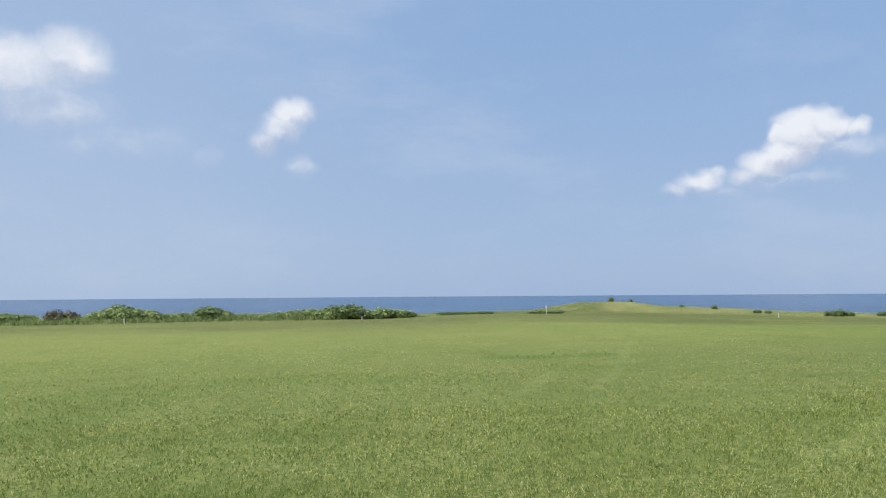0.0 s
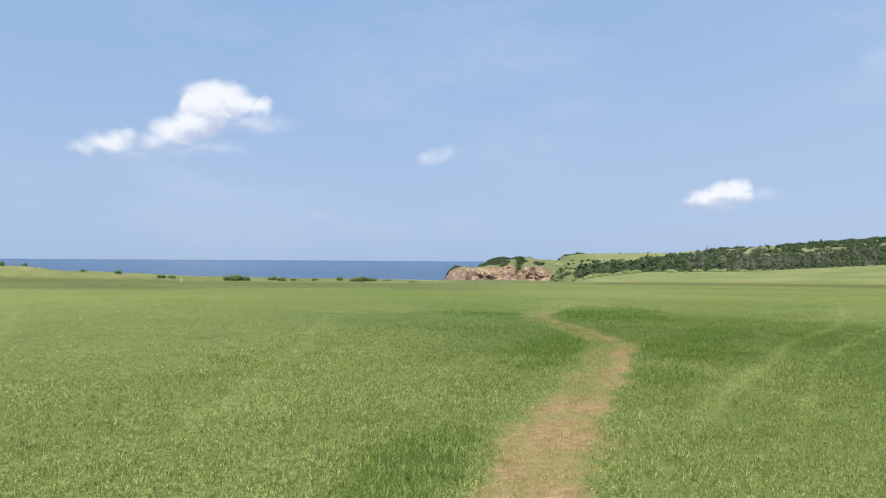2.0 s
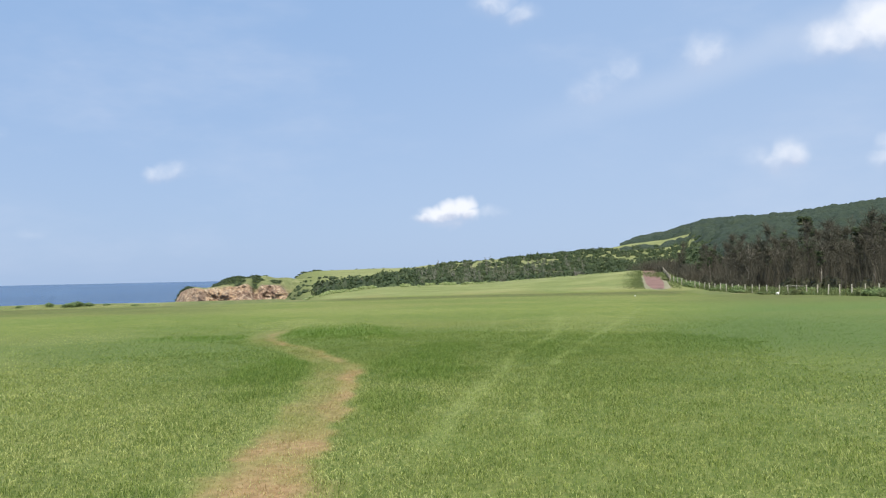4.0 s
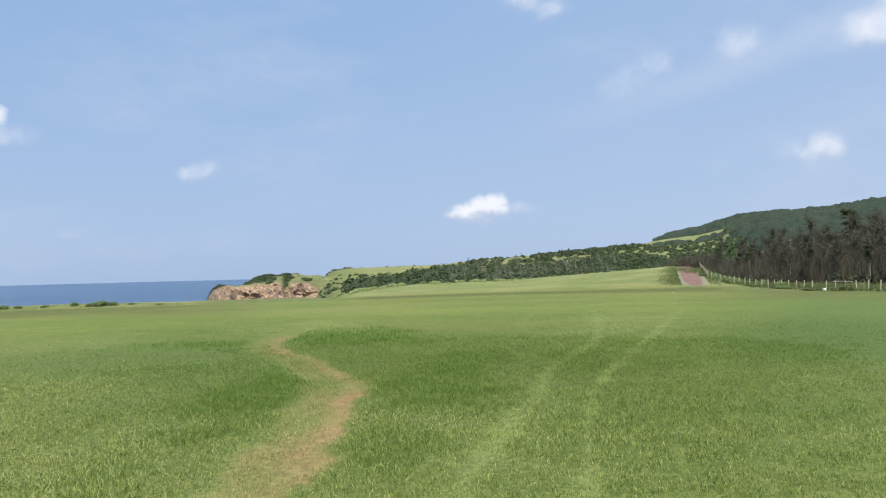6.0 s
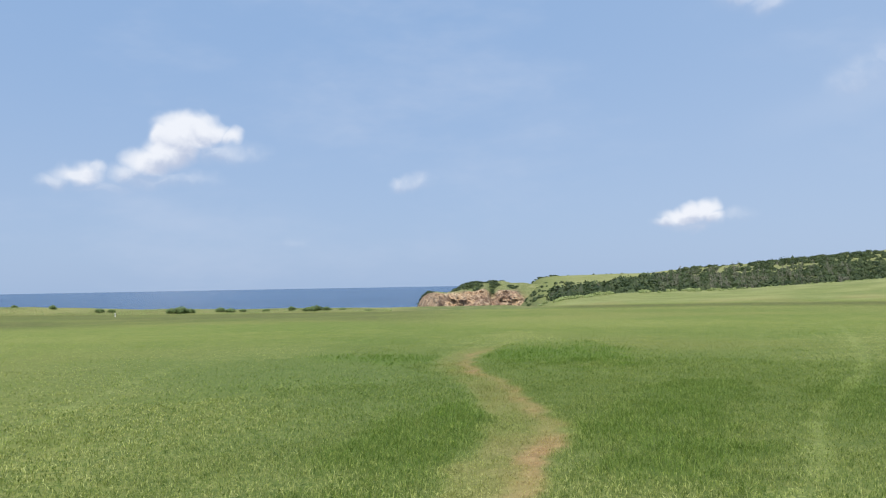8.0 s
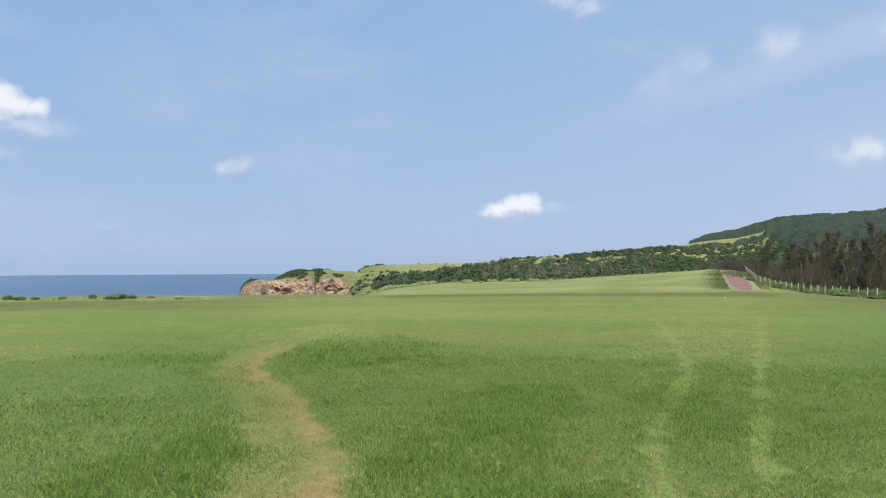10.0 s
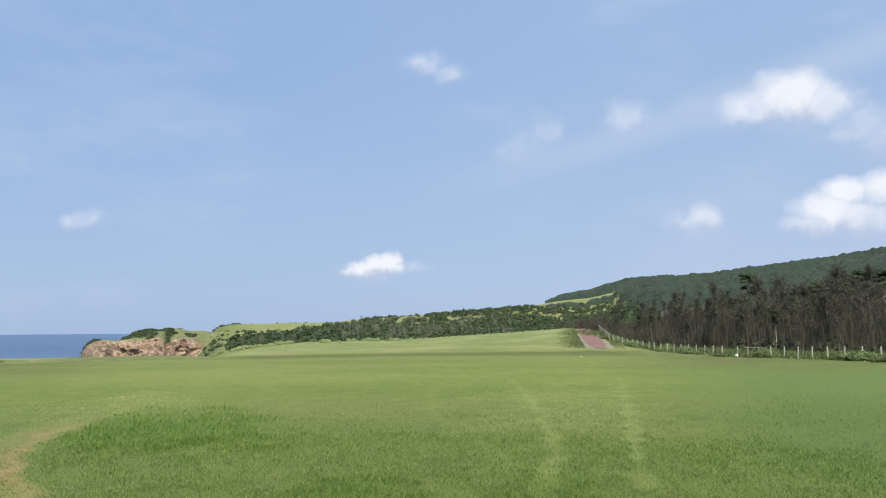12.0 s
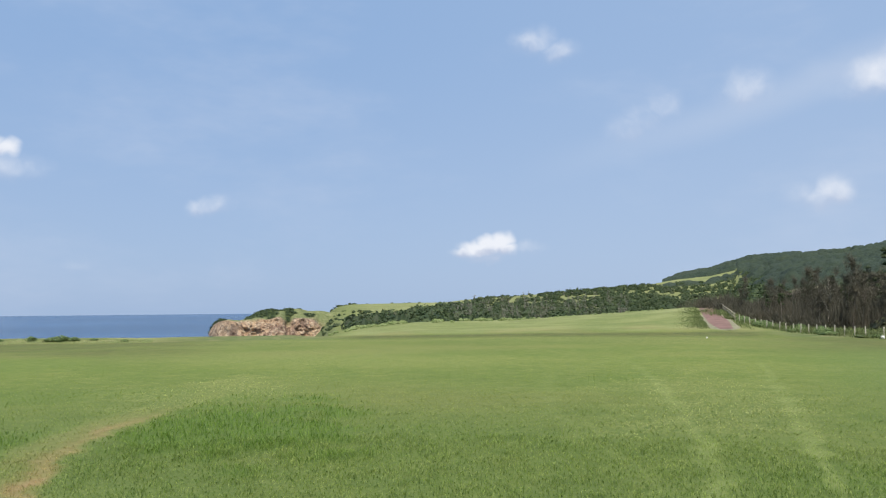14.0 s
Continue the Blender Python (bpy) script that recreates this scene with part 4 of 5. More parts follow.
def build_woodland():
    rng = np.random.default_rng(23)
    az = rng.uniform(48.5, 75.5, 4200)
    r = 232 + 368 * rng.uniform(0, 1, len(az)) ** 1.5
    keep = (hash_noise(az * 9, r, 22, 31) > np.interp(r, [280, 400, 480, 560], [0.03, 0.10, 0.27, 0.48]) * np.interp(az, [64, 67.5], [1.0, 0.2])) & (r < np.interp(az, [48, 50, 53, 57, 60, 66, 70, 75], [300, 370, 470, 520, 540, 580, 600, 612])) & ~((az > 72.5) & (r < 250))
    az, r = az[keep], r[keep]
    s = rng.uniform(1.3, 3.4, len(az)) * np.interp(az, [49, 54, 58], [1.35, 1.3, 1.0]) * (0.6 + 0.8 * hash_noise(az * 7, r, 30, 34)) * np.where(az > 55, np.interp(r, [300, 420], [1.0, 0.8]), 1.0)
    scatter("woodland", FAR_FORMS, place(az, r) - [0, 0, 0.4], s, MAT_WOOD, "dense dark green scrub woodland filling the dip", "woodland", rng.uniform(0.75, 1.35, len(az)))
    az = np.concatenate([rng.uniform(56, 69.5, 150), rng.uniform(46.2, 50.5, 90), rng.uniform(46.9, 57, 40), rng.uniform(46.7, 48.6, 30), rng.uniform(57, 69, 60), rng.uniform(49, 56, 12)])
    r = np.concatenate([rng.uniform(500, 620, 150), rng.uniform(300, 560, 90), rng.uniform(300, 520, 40), rng.uniform(850, 880, 30), np.full(60, 628.0), rng.uniform(800, 835, 12)])
    s = np.concatenate([rng.uniform(0.9, 2.6, 150), rng.uniform(0.8, 2.0, 90), rng.uniform(0.8, 2.2, 40), rng.uniform(1.2, 2.6, 30), rng.uniform(1.0, 2.6, 60), rng.uniform(0.8, 1.6, 12)])
    scatter("meadow_bushes", FAR_FORMS, place(az, r) - [0, 0, 0.2], s, MAT_WOOD, "scattered dark bushes on the light green hillside", "bushes", rng.uniform(0.6, 1.0, len(az)))


def crowns(x, y, pitch, seed):
    """A closed canopy of round crowns: the height within each, 0 to 1, and the crown's own random share."""
    gx, gy = np.floor(x / pitch), np.floor(y / pitch)
    top, own = np.zeros(x.shape), np.zeros(x.shape)
    for i in (-1, 0, 1):
        for j in (-1, 0, 1):
            a, b, c = (np.modf(np.abs(np.sin((gx + i) * p + (gy + j) * q + seed) * 43758.5453))[0] for p, q in ((127.1, 311.7), (269.5, 183.3), (419.2, 371.9)))
            d = np.hypot(x - (gx + i + a) * pitch, y - (gy + j + b) * pitch) / (pitch * (0.62 + 0.4 * c))
            h = np.sqrt(np.clip(1 - d * d, 0, 1)) * (0.65 + 0.45 * c)
            own = np.where(h > top, c, own)
            top = np.maximum(top, h)
    return top, own


def build_hill_forest():
    rng = np.random.default_rng(24)
    az = np.arange(69.3, 103, 0.07)
    rad = [262.0]
    while rad[-1] < 1003:
        rad.append(rad[-1] + 1.2 + rad[-1] * 0.0025)
    A, r = np.meshgrid(az, np.array(rad), indexing="ij")
    x, y = HUB[0] + r * np.sin(np.radians(A)), HUB[1] + r * np.cos(np.radians(A))
    big, own = crowns(x, y, 7.5, 1.0)
    small, own2 = crowns(x, y, 3.4, 2.0)
    glade = smooth(600, 612, r) * (1 - smooth(700, 712, r)) * (1 - smooth(73.8, 74.8, A + hash_noise(x, y, 12, 37)))
    low = (1 - smooth(73.2, 75.8, A + 1.6 * (hash_noise(x, y, 14, 36) - 0.5))) * (1 - smooth(560, 600, r))
    bare = smooth(0.86, 0.90, hash_noise(A * 12, r, 60, 33)) * smooth(400, 450, r)
    here = (1 - np.maximum(np.maximum(glade, low), bare)) * np.interp(A, [69.3, 73.5], [0.4, 1.0])
    here = here * smooth(263, 285, r)
    z = height(x, y) - 1.5 - 3.5 * np.interp(A, [70.5, 74], [0, 1]) + (1.6 + 6.0 * big ** 1.5 + 2.0 * small) * here + 2.5 * (hash_noise(x, y, 26, 35) - 0.5) * here
    ob = grid_object("hill_forest", np.stack([x, y, z], -1).reshape(-1, 3), sheet(len(az), len(rad)), MAT_CANOPY, {"crown": (0.6 * own + 0.4 * own2).ravel(), "top": (0.6 * big + 0.4 * small).ravel()})
    tagged(ob, "dark green forest covering the long hill", "forest", kind="stuff")
    az, r = np.concatenate([rng.uniform(71, 104, 620), rng.uniform(75, 102, 1000)]), np.concatenate([rng.uniform(975, 1003, 620), np.sqrt(rng.uniform(268 ** 2, 950 ** 2, 1000))])
    s = rng.uniform(1.6, 3.4, len(az)) * np.interp(az, [71, 74], [0.5, 1.0])
    scatter("hill_trees", CROWN_FORMS, place(az, r) - [0, 0, 2.2], s, MAT_HILL, "tree crowns standing out of the hill forest", "trees", rng.uniform(0.7, 1.1, len(az)))


build_woodland()
build_hill_forest()
scatter("headland_scrub", FAR_FORMS, HEAD_SPOTS[0] - [0, 0, 0.3], RNG.uniform(0.7, 2.0, 520), MAT_WOOD, "dark scrub covering the top of the headland", "scrub", RNG.uniform(0.45, 0.8, 520))


UNDER_FORMS = [foliage(np.random.default_rng(60 + i), 54, 0.2, 0.5, 4, True) for i in range(4)]


def bare_tree(rng, tall, limbs, twigs, wide=1.0):
    """A dead tree: crooked tapered trunk with limbs, and a crown of fine twigs."""
    bendx, bendy = rng.uniform(-0.25, 0.25, 2)
    hs = np.linspace(0, 1, 7)
    spine = np.stack([bendx * np.sin(hs * 3) * hs, bendy * np.sin(hs * 2.4 + 1) * hs, hs * tall], -1)
    wood = [tube(spine, 0.062 * (1 - hs * 0.85) * tall / 8, 6)]
    tips = []
    for _ in range(limbs):
        h = rng.uniform(0.28, 0.95)
        a, ln = rng.uniform(0, 6.28), tall * rng.uniform(0.10, 0.22) * (1.25 - h * 0.7) * wide
        b = np.array([np.interp(h, hs, spine[:, i]) for i in range(3)])
        m = b + np.array([math.cos(a) * ln * 0.55, math.sin(a) * ln * 0.55, ln * 0.45])
        e = b + np.array([math.cos(a) * ln, math.sin(a) * ln, ln * rng.uniform(0.9, 1.5)])
        wood.append(tube([b, m, e], [0.035, 0.025, 0.01], 4))
        tips += [(b, m), (m, e), (m, e), (e, e + (e - m) * 0.5)]
    tips = np.array(tips)
    k = rng.integers(0, len(tips), twigs)
    c = tips[k, 0] + (tips[k, 1] - tips[k, 0]) * rng.uniform(0, 1, (twigs, 1))
    d = unit(twigs, rng) * 0.9 + [0, 0, 0.6]
    d /= np.linalg.norm(d, axis=1, keepdims=True)
    ln = rng.uniform(0.25, 0.75, (twigs, 1)) * tall / 8
    ac = np.cross(d, unit(twigs, rng))
    ac /= np.linalg.norm(ac, axis=1, keepdims=True) + 1e-9
    return join(wood), kites(c + d * ln * 0.7, d * ln, ac * rng.uniform(0.010, 0.030, (twigs, 1)))


def along_fence(s, off):
    """A place s metres along the fence line and off metres behind it."""
    return 88 + 0.85 * s + 0.527 * off, 17.5 + 0.527 * s - 0.85 * off


def build_dead_trees():
    rng = np.random.default_rng(25)
    firsts = []
    for i in range(7):
        root = empty("dead_tree")
        wood, twig = bare_tree(rng, rng.uniform(5.6, 8.0), 22, 760, 0.62)
        part("trunk", *wood, MAT_PALE if i == 6 else MAT_BARK, root)
        part("crown", *twig, MAT_TWIG, root, "leafless crown of fine brown twigs")
        tagged(root, "bleached bare dead tree behind the fence" if i == 6 else "leafless grey-brown dead tree at the edge of the wood", "tree", "dead trees behind the fence")
        firsts.append(root)
    live = []
    for i in range(4):
        root = empty("half_dead_tree")
        tall = rng.uniform(5.6, 7.4)
        wood, twig = bare_tree(rng, tall, 18, 300, 0.6)
        part("trunk", *wood, MAT_BARK, root)
        part("crown", *twig, MAT_TWIG, root, "leafless lower crown of fine brown twigs")
        tufts = []
        for _ in range(9):
            h, a, d = rng.uniform(0.55, 1.02), rng.uniform(0, 6.28), rng.uniform(0.05, 0.95)
            d *= 1.25 - h * 0.8
            tufts.append((foliage(rng, 60, 0.2, 0.4, 3)[0] * [0.62, 0.62, 0.55] + [d * math.cos(a), d * math.sin(a), h * tall], None))
        form = foliage(rng, 60, 0.2, 0.4, 3)[1]
        part("needles", *join([(v, form) for v, _ in tufts]), MAT_PINE, root, "sparse dark green tufts of needles")
        live.append(tagged(root, "thin half-dead tree with sparse dark green tufts", "tree", "half-dead trees in the wood"))
    n = spare = 0
    for row in range(5):
        s = -52.0
        while s < 66:
            s += rng.uniform(1.7, 3.7)
            off = 9.0 + row * 3.6 + rng.uniform(-1.6, 1.6)
            x, y = along_fence(s, off)
            g = rng.uniform(0.75, 1.12) * np.interp(s, [-50, -25, 0, 20, 60], [0.66, 0.74, 0.9, 0.98, 0.72])
            if n >= 7 and rng.uniform() < 0.16 + 0.08 * row:
                ob = live[spare] if spare < 4 else copy_thing(live[spare % 4], Matrix())
                ob.matrix_world = pose(x, y, ground_z(x, y) - 0.05, rng.uniform(-3, 3), rng.uniform(-3, 3), rng.uniform(0, 360)) @ Matrix.Diagonal((g, g, g * 1.04, 1))
                spare += 1
                continue
            k = 6 if rng.uniform() < 0.05 else n % 6
            ob = firsts[k] if n < 7 else copy_thing(firsts[k], Matrix())
            if n < 7:
                ob = firsts[n]
            ob.matrix_world = pose(x, y, ground_z(x, y) - 0.05, rng.uniform(-4, 4), rng.uniform(-4, 4), rng.uniform(0, 360)) @ Matrix.Diagonal((g, g, g, 1))
            n += 1
    # deeper in the wood the trunks run together
    forms = []
    for i in range(5):
        wood, twig = bare_tree(rng, rng.uniform(6.5, 8.5), 8, 150, 0.75)
        forms.append(join([wood, twig]))
    s, off = rng.uniform(-55, 90, 300), rng.uniform(26, 120, 300)
    x, y = along_fence(s, off)
    scatter("dead_woodland", forms, np.stack([x, y, height(x, y)], -1), rng.uniform(0.75, 1.1, 300), MAT_TWIG, "brown leafless wood of crowded dead trees", "woodland")
    s, off = rng.uniform(-58, 110, 70000), rng.uniform(7, 75, 70000)
    x, y = along_fence(s, off)
    v, f = straps(np.stack([x, y, height(x, y)], -1), rng.uniform(1.2, 5.0, 70000) * np.interp(s, [40, 80], [1.0, 0.6]), rng.uniform(0.02, 0.05, 70000), rng.uniform(0.0, 0.35, 70000), rng, True)
    tagged(grid_object("dead_thicket", v, f, MAT_TWIG, shade=False), "dense thicket of thin dead stems in the wood", "thicket", kind="stuff")
    # bare brown scrub where the wood runs down to the track
    forms_scrub = []
    for i in range(4):
        d = unit(240, rng)
        d[:, 2] = np.abs(d[:, 2])
        ac = np.cross(d, unit(240, rng))
        forms_scrub.append(kites(d * rng.uniform(0.45, 0.95, (240, 1)), (d + [0, 0, 0.4]) * 0.16, ac * 0.02))
    s, off = rng.uniform(28, 82, 420), 4.5 + 24 * rng.uniform(0, 1, 420) ** 1.3
    x, y = along_fence(s, off)
    scatter("dead_scrub", forms_scrub, np.stack([x, y, height(x, y)], -1), rng.uniform(1.2, 2.5, 420) * np.interp(off, [3.5, 12], [0.6, 1.15]), MAT_TWIG, "bare reddish brown scrub beside the track", "scrub", rng.uniform(0.8, 1.3, 420))
    # bare grey trees among the far scrub
    az, r = rng.uniform(55, 67, 110), rng.uniform(262, 430, 110)
    scatter("grey_woodland", forms, place(az, r), rng.uniform(0.6, 0.95, 110), MAT_GREYWOOD, "grey leafless trees standing in the far scrub", "woodland")
    # living undergrowth and a few green crowns between the dead trunks
    s, off = rng.uniform(-58, 70, 620), rng.uniform(7, 50, 620)
    x, y = along_fence(s, off)
    scatter("wood_undergrowth", UNDER_FORMS, np.stack([x, y, height(x, y) - 0.1], -1), rng.uniform(0.6, 1.7, 620), MAT_UNDER, "low dark undergrowth beneath the dead trees", "undergrowth")


def build_pines():
    rng = np.random.default_rng(26)
    first = None
    for az, r, tall, wide in [(82.0, 128, 9.2, 1.15), (85.3, 114, 7.4, 1.2), (86.0, 118, 7.8, 1.3), (89.9, 112, 8.8, 1.6), (87.0, 104, 7.0, 1.3), (86.6, 110, 7.6, 1.3), (87.6, 112, 8.2, 1.5), (89.2, 108, 8.4, 1.5), (90.6, 106, 8.6, 1.6), (88.3, 118, 9.0, 1.4),
                              (75.9, 121, 4.0, 0.9), (75.2, 124, 3.2, 1.0), (84.4, 116, 6.0, 1.0), (91.8, 104, 8.2, 1.5), (83.2, 96, 4.2, 1.0)]:
        if first is None:
            first = root = empty("pine_tree")
            hs = np.linspace(0, 1, 7)
            spine = np.stack([0.012 * np.sin(hs * 4), 0.015 * np.sin(hs * 3), hs], -1)
            wood = [tube(spine, 0.017 * (1 - hs * 0.8), 6)]
            fol = []
            for _ in range(16):
                h, a = rng.uniform(0.58, 0.97), rng.uniform(0, 6.28)
                d = rng.uniform(0.04, 0.15) * (1.2 - h * 0.6)
                e = np.array([d * math.cos(a), d * math.sin(a), h + 0.03])
                wood.append(tube([(0, 0, h - 0.03), e * [0.5, 0.5, 1], e], [0.006, 0.004, 0.002], 4))
                v, f = foliage(rng, 110, 0.2, 0.55, 3)
                fol.append((v * [0.075, 0.075, 0.06] + e, f))
            part("trunk", *join(wood), MAT_BARK, root)
            part("crown", *join(fol), MAT_PINE, root)
            ob = tagged(root, "dark green pine standing above the dead wood", "tree", "pines in the wood")
        else:
            ob = copy_thing(first, Matrix())
        x, y, z = place(np.array([az]), np.array([float(r)]))[0]
        ob.matrix_world = pose(x, y, z - 0.05, 0, 0, az * 31) @ Matrix.Diagonal((tall * wide, tall * wide, tall, 1))


build_dead_trees()
build_pines()


# ---------- fence, road and markers ----------
def box(w, d, h, bevel, lean=0.0):
    """A post with bevelled upright edges and a chamfered top, standing at the origin."""
    e = [(-w / 2 + bevel, -d / 2), (w / 2 - bevel, -d / 2), (w / 2, -d / 2 + bevel), (w / 2, d / 2 - bevel), (w / 2 - bevel, d / 2), (-w / 2 + bevel, d / 2), (-w / 2, d / 2 - bevel), (-w / 2, -d / 2 + bevel)]
    rings = [(0.0, 1.0), (h - 2 * bevel, 1.0), (h, 0.7), (h, 0.02)]
    v = np.array([(x * k + lean * z, y * k, z) for z, k in rings for x, y in e])
    f = np.array([(r * 8 + i, r * 8 + (i + 1) % 8, r * 8 + 8 + (i + 1) % 8, r * 8 + 8 + i) for r in range(3) for i in range(8)])
    return v, f


def share(name, me, m, parent):
    ob = new(name, me)
    ob.parent = parent
    ob.matrix_basis = m
    return ob


def build_fence():
    rng = np.random.default_rng(27)
    fence = tagged(empty("post_fence"), "row of pale concrete fence posts in front of the wood", "fence")
    me = None
    s = -26.5
    while s < 42:
        x, y = along_fence(s, 0)
        m = pose(x, y, ground_z(x, y) - 0.15, rng.uniform(-2.5, 2.5), rng.uniform(-3, 3), 32 + rng.uniform(-6, 6))
        if me is None:
            first = part("post", *box(0.085, 0.085, 1.08, 0.012), MAT_POST, fence, shade=False)
            first.matrix_basis, me = m, first.data
        else:
            share("post", me, m, fence)
        s += 2.15 * (1.0 if rng.uniform() > 0.06 else 1.55)
    # a pale rail left across two bays
    ends = [along_fence(k, -0.06) for k in (-6.6, -4.4, -2.2)]
    part("rail", *tube([(x, y, ground_z(x, y) + h) for (x, y), h in zip(ends, (0.80, 0.86, 0.82))], [0.03, 0.03, 0.03], 6), MAT_POST, fence, "pale fallen rail")


def build_fence_growth():
    rng = np.random.default_rng(28)
    s, off = rng.uniform(-60, 62, 15000), rng.normal(2.0, 3.0, 15000)
    off = np.where(off < -1.4, rng.uniform(-1.4, 6, 15000), off)
    x, y = along_fence(s, off)
    n = hash_noise(x, y, 2.2, 41)
    h = rng.uniform(0.2, 0.75, 15000) * (0.35 + 1.0 * n) * np.where(off < -0.4, 0.6, 1.0)
    v, f = straps(np.stack([x, y, height(x, y)], -1), h, rng.uniform(0.03, 0.07, 15000), rng.uniform(0.2, 0.9, 15000), rng)
    tagged(grid_object("fence_grass", v, f, MAT_VERGE, shade=False), "rank green grass growing along the fence", "grass", kind="stuff")
    for first, count, lo, hi, group in ((make_shrub("fence_shrub", MAT_VERGE, 6, 900, 0.085, "low green shrub growing against the fence"), 26, -1.2, 3.5, "green shrubs along the fence"),
                                        (make_shrub("fence_bush", MAT_DARKLEAF, 7, 900, 0.085, "dark green bush growing beside the fence"), 22, -0.8, 6.0, "dark bushes along the fence")):
        for i in range(count):
            s1, o1 = -34 + 80 * (i + rng.uniform(0.1, 0.9)) / count, rng.uniform(lo, hi)
            x1, y1 = along_fence(s1, o1)
            ob = first if i == 0 else copy_thing(first, Matrix())
            w, t = rng.uniform(0.6, 1.4), rng.uniform(0.3, 0.72)
            ob.matrix_world = pose(x1, y1, ground_z(x1, y1) - 0.03, 0, 0, rng.uniform(0, 360)) @ Matrix.Diagonal((w, w, t, 1))
            tagged(ob, group=group)




def ribbon(pts, half, rise):
    p = np.array(pts)
    d = np.gradient(p, axis=0)
    d /= np.linalg.norm(d, axis=1, keepdims=True)
    nrm = np.stack([-d[:, 1], d[:, 0]], -1)
    k = np.linspace(-1, 1, 7)
    q = p[:, None] + nrm[:, None] * (np.asarray(half)[:, None, None] * k[None, :, None])
    z = height(q[..., 0], q[..., 1]) + rise - 0.05 * np.abs(k)[None] ** 4
    v = np.concatenate([q, z[..., None]], -1)
    return v.reshape(-1, 3), sheet(len(p), 7)[:, ::-1]


def build_road():
    n = len(ROAD)
    w = np.interp(np.linspace(0, 1, n), [0, 0.22, 0.40, 1], [0.6, 0.7, 1.25, 1.15])
    tagged(grid_object("road", *ribbon(ROAD[n // 5:], w[n // 5:], 0.09), MAT_ROAD), "red earth track climbing over the meadow swell", "track", kind="structure")
    tagged(grid_object("road_shoulder", *ribbon(ROAD[8:30], np.interp(np.linspace(0, 1, 22), [0, 0.4, 1], [0.3, 1.9, 2.0]), 0.05), MAT_GRAVEL), "sandy verge where the track meets the grass", "verge", kind="structure")
    rail = tagged(empty("rail_fence"), "pale rail fence beside the climbing red track", "fence")
    p = np.array(ROAD)
    d = np.gradient(p, axis=0)
    d /= np.linalg.norm(d, axis=1, keepdims=True)
    q = p + np.stack([d[:, 1], -d[:, 0]], -1) * 2.3
    i0, i1 = int(n * 0.44), int(n * 0.80)
    me, tops = None, []
    for i in range(i0, i1):
        x, y = q[i]
        z = ground_z(x, y)
        tops.append((x, y, z))
        m = pose(x, y, z - 0.1, 0, 0, 20)
        if me is None:
            ob = part("post", *box(0.10, 0.10, 1.05, 0.02), MAT_FENCEWOOD, rail, shade=False)
            ob.matrix_basis, me = m, ob.data
        else:
            share("post", me, m, rail)
    for h in (0.45, 0.82):
        part("rail", *tube(np.array(tops) + [0, 0, h], np.full(len(tops), 0.045), 6), MAT_FENCEWOOD, rail)


def build_verge():
    rng = np.random.default_rng(29)
    p = np.array(ROAD)
    k = rng.triangular(0.20, 0.42, 0.78, 7000)
    x, y = (np.interp(k, np.linspace(0, 1, len(p)), p[:, i]) for i in range(2))
    w = np.where(rng.uniform(0, 1, 7000) < 0.7, 1.6 + np.abs(rng.normal(0, 1.5, 7000)), -rng.uniform(1.8, 3.2, 7000))
    x, y = x - 0.34 * w, y + 0.94 * w
    h = rng.uniform(0.10, 0.36, 7000) * (0.35 + hash_noise(x, y, 3, 61)) * np.where(w > 0, 1.0, 0.4) * np.clip(1.25 - 0.16 * np.abs(w), 0.15, 1) * np.interp(k, [0.20, 0.32, 0.6, 0.78], [0.3, 1.0, 1.0, 0.4])
    v, f = straps(np.stack([x, y, height(x, y)], -1), h, rng.uniform(0.02, 0.06, 7000), rng.uniform(0.2, 0.9, 7000), rng)
    tagged(grid_object("verge_grass", v, f, MAT_VERGE, shade=False), "green grass and weeds growing along the red track", "grass", kind="stuff")


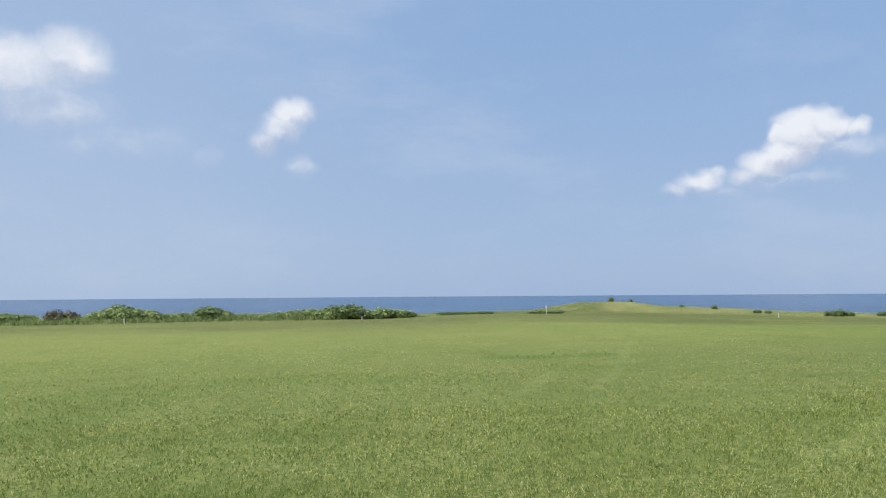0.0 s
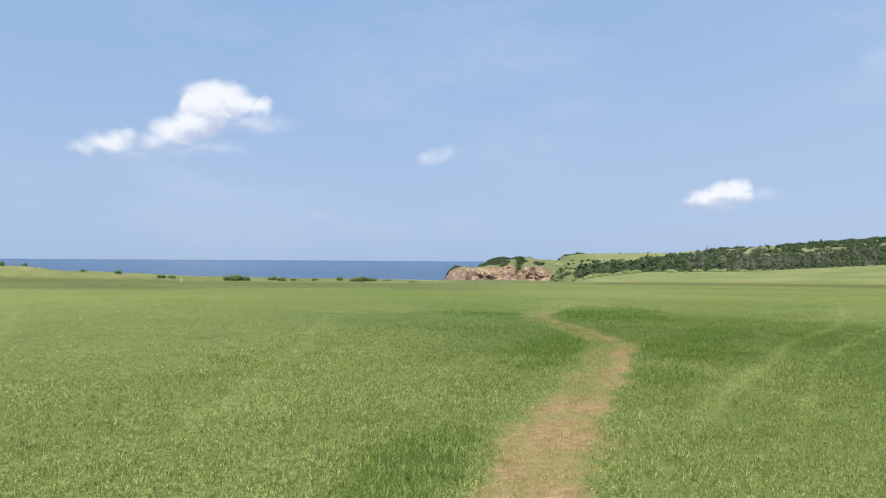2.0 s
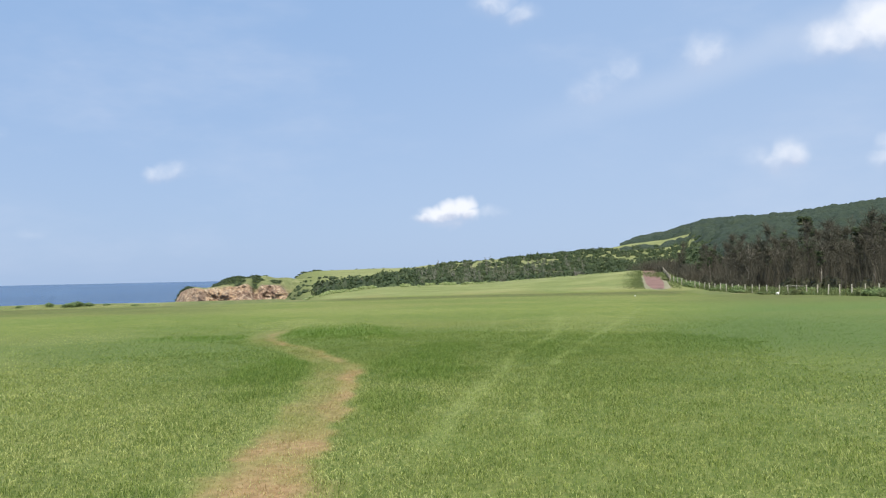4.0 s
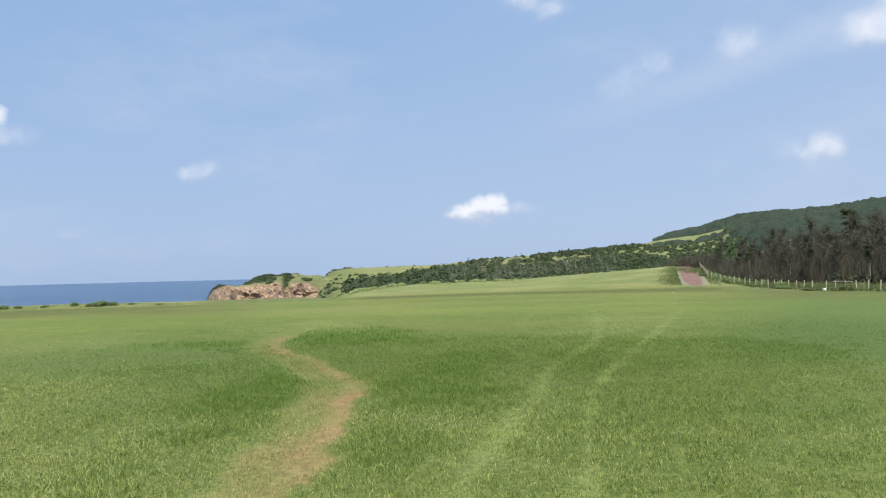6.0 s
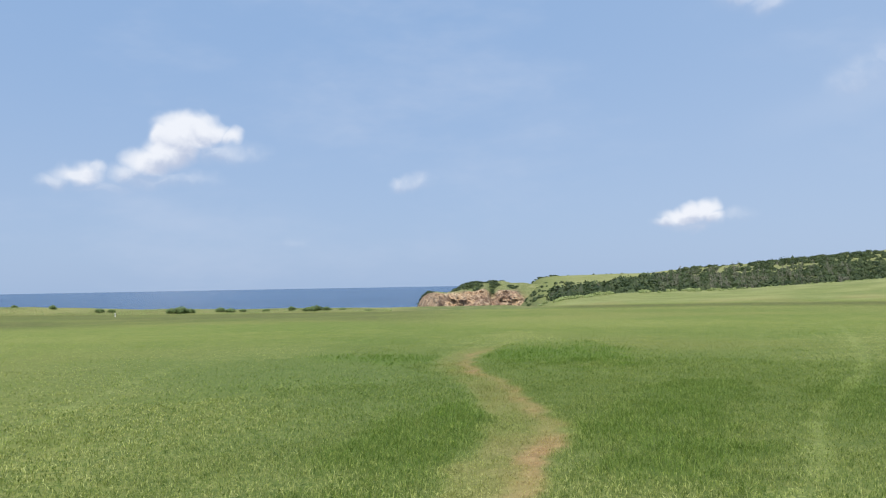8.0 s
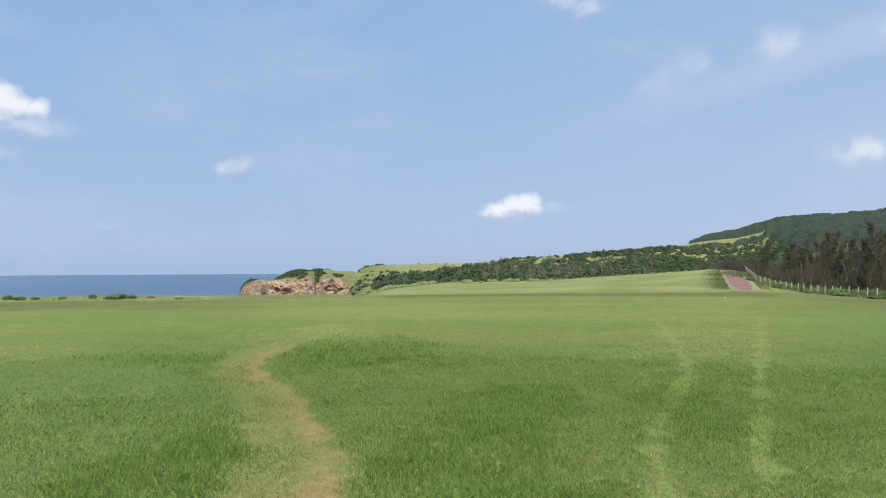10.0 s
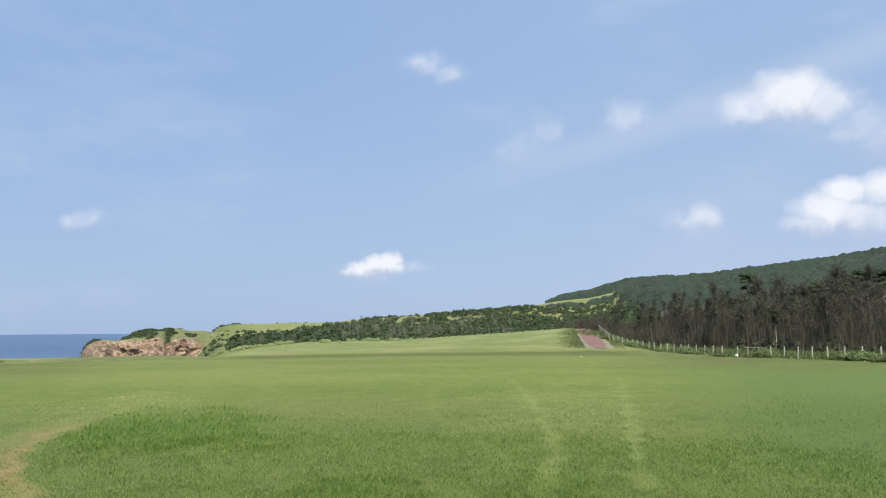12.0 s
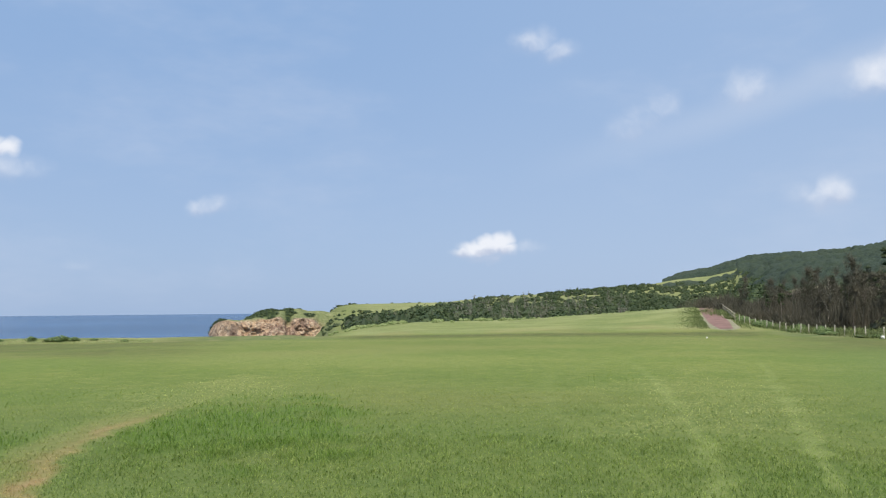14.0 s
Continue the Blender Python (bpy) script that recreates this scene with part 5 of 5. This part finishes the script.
def build_markers():
    stake = None
    for az, r, tall in ((-26.9, 78.8, 0.5), (3.05, 92.5, 0.85), (18.8, 90.0, 0.42)):
        x, y, z = place(np.array([az]), np.array([r]))[0]
        if stake is None:
            ob = stake = empty("marker_stake")
            part("shaft", *box(0.08, 0.08, 1.0, 0.015), MAT_WHITE, stake, shade=False)
            part("cap", box(0.10, 0.10, 0.08, 0.015)[0] + [0, 0, 1.0], box(0.10, 0.10, 0.08, 0.015)[1], MAT_WHITE, stake, shade=False)
            tagged(stake, "short white marker stake at the edge of the turf", "stake", "white stakes along the edge")
        else:
            ob = copy_thing(stake, Matrix())
        ob.matrix_world = pose(x, y, z - 0.04, 2, -2, az) @ Matrix.Diagonal((1, 1, tall, 1))
    # a taller stake with a dark cover over its head
    x, y, z = place(np.array([-10.7]), np.array([83.0]))[0]
    root = empty("covered_stake", pose(x, y, z - 0.04, 0, 3, 0))
    part("shaft", *box(0.09, 0.09, 0.6, 0.015), MAT_WHITE, root, shade=False)
    v, f = ball(np.random.default_rng(9), 4, 0.12)
    part("cover", v * [0.2, 0.17, 0.30] + [0, 0, 0.66], f, MAT_BLACK, root, "black cover")
    tagged(root, "white stake with a black cover at the scrub edge", "stake")
    rng = np.random.default_rng(10)
    for name, (x, y), size, label in (("white_stone", (85.8, 17.0), (0.18, 0.15, 0.16), "white painted stone in the grass before the fence"),
                                      ("white_stone", (73.6, 8.9), (0.15, 0.12, 0.10), "small white stone lying at the fence foot"),
                                      ("white_stone", (79.5, 29.0), (0.055, 0.055, 0.05), "small white stone lying on the open turf")):
        v, f = ball(rng, 4, 0.14)
        ob = grid_object(name, v * size, f, MAT_WHITE)
        ob.location = (x, y, ground_z(x, y) + size[2] * 0.75)
        tagged(ob, label, "stone", "white stones")


build_fence()
build_fence_growth()
build_road()
build_verge()
build_markers()


# ---------- turf ----------
def build_blades():
    rng = np.random.default_rng(31)
    # places along the walk and the arc of country seen from each, in degrees of azimuth
    stands = [(0.0, 0.0, -31, 92), (0.8, 0.5, -31, 92), (2.2, 1.3, 20, 92), (3.5, 2.1, 10, 92), (4.7, 2.9, 8, 92), (5.8, 3.8, 8, 92), (7.0, 4.7, 8, 94), (8.1, 5.2, 20, 94), (9.2, 5.7, 28, 96), (10.2, 6.2, 28, 96), (11.3, 6.8, 28, 94), (11.8, 7.2, 22, 92)]
    pieces, cond = [], []
    for lo, hi, dens, wide, grow, area in ((4.1, 7.0, 2500, 0.0056, 1.0, (-5, 20, 0, 14)), (7.0, 11.0, 1000, 0.0090, 1.05, (-7, 24, 0, 19)),
                                           (11.0, 18.0, 300, 0.0125, 0.85, (-12, 31, 0, 26)), (18.0, 36.0, 60, 0.016, 0.7, (-22, 50, 0, 44))):
        x0, x1, y0, y1 = area
        n = int((x1 - x0) * (y1 - y0) * dens)
        x, y = rng.uniform(x0, x1, n), rng.uniform(y0, y1, n)
        gap = np.full(n, 1e9)
        for sx, sy, a0, a1 in stands:
            d, a = np.hypot(x - sx, y - sy), np.degrees(np.arctan2(x - sx, y - sy))
            gap = np.where((d > 4.1) & (a > a0) & (a < a1), np.minimum(gap, d), gap)
        keep = (gap >= lo) & (gap < hi)
        x, y, gap = x[keep], y[keep], gap[keep]
        t = turf(x, y)
        clump, tuft = hash_noise(x, y, 0.28, 51), hash_noise(x, y, 0.09, 52)
        thin = rng.uniform(0, 1, len(x)) < np.clip(0.45 + 0.8 * clump - 0.25 * t["dry"], 0, 1) * np.interp(gap, [11, 18, 36], [1.0, 0.38, 0.0] if lo < 18 else [1.0, 1.0, 0.0])
        x, y, clump, tuft, gap = x[thin], y[thin], clump[thin], tuft[thin], gap[thin]
        t = {k: v[thin] for k, v in t.items()}
        h = (0.016 + 0.018 * clump + 0.016 * tuft + 0.020 * rng.uniform(0, 1, len(x)) ** 2) * grow
        h = h * (1 - 0.55 * t["dry"]) * (1 - 0.45 * t["track"]) + t["lush"] * rng.uniform(0.03, 0.12, len(x))
        h = np.where(rng.uniform(0, 1, len(x)) < 0.006, h + rng.uniform(0.02, 0.05, len(x)), h)
        pieces.append(straps(np.stack([x, y, height(x, y)], -1), h, wide * rng.uniform(0.7, 1.3, len(x)), rng.uniform(0.15, 1.0, len(x)) + np.interp(gap, [8, 13], [0.0, 0.4]) * (1 - t["lush"]), rng, True))
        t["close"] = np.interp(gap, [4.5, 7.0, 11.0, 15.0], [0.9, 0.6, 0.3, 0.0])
        cond.append({k: np.repeat(q, 4) for k, q in t.items()})
    v, f = join(pieces)
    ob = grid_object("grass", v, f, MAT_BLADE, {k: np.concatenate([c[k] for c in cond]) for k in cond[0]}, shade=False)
    tagged(ob, "short mown green grass blades with longer lush patches", "grass", kind="stuff")


build_blades()
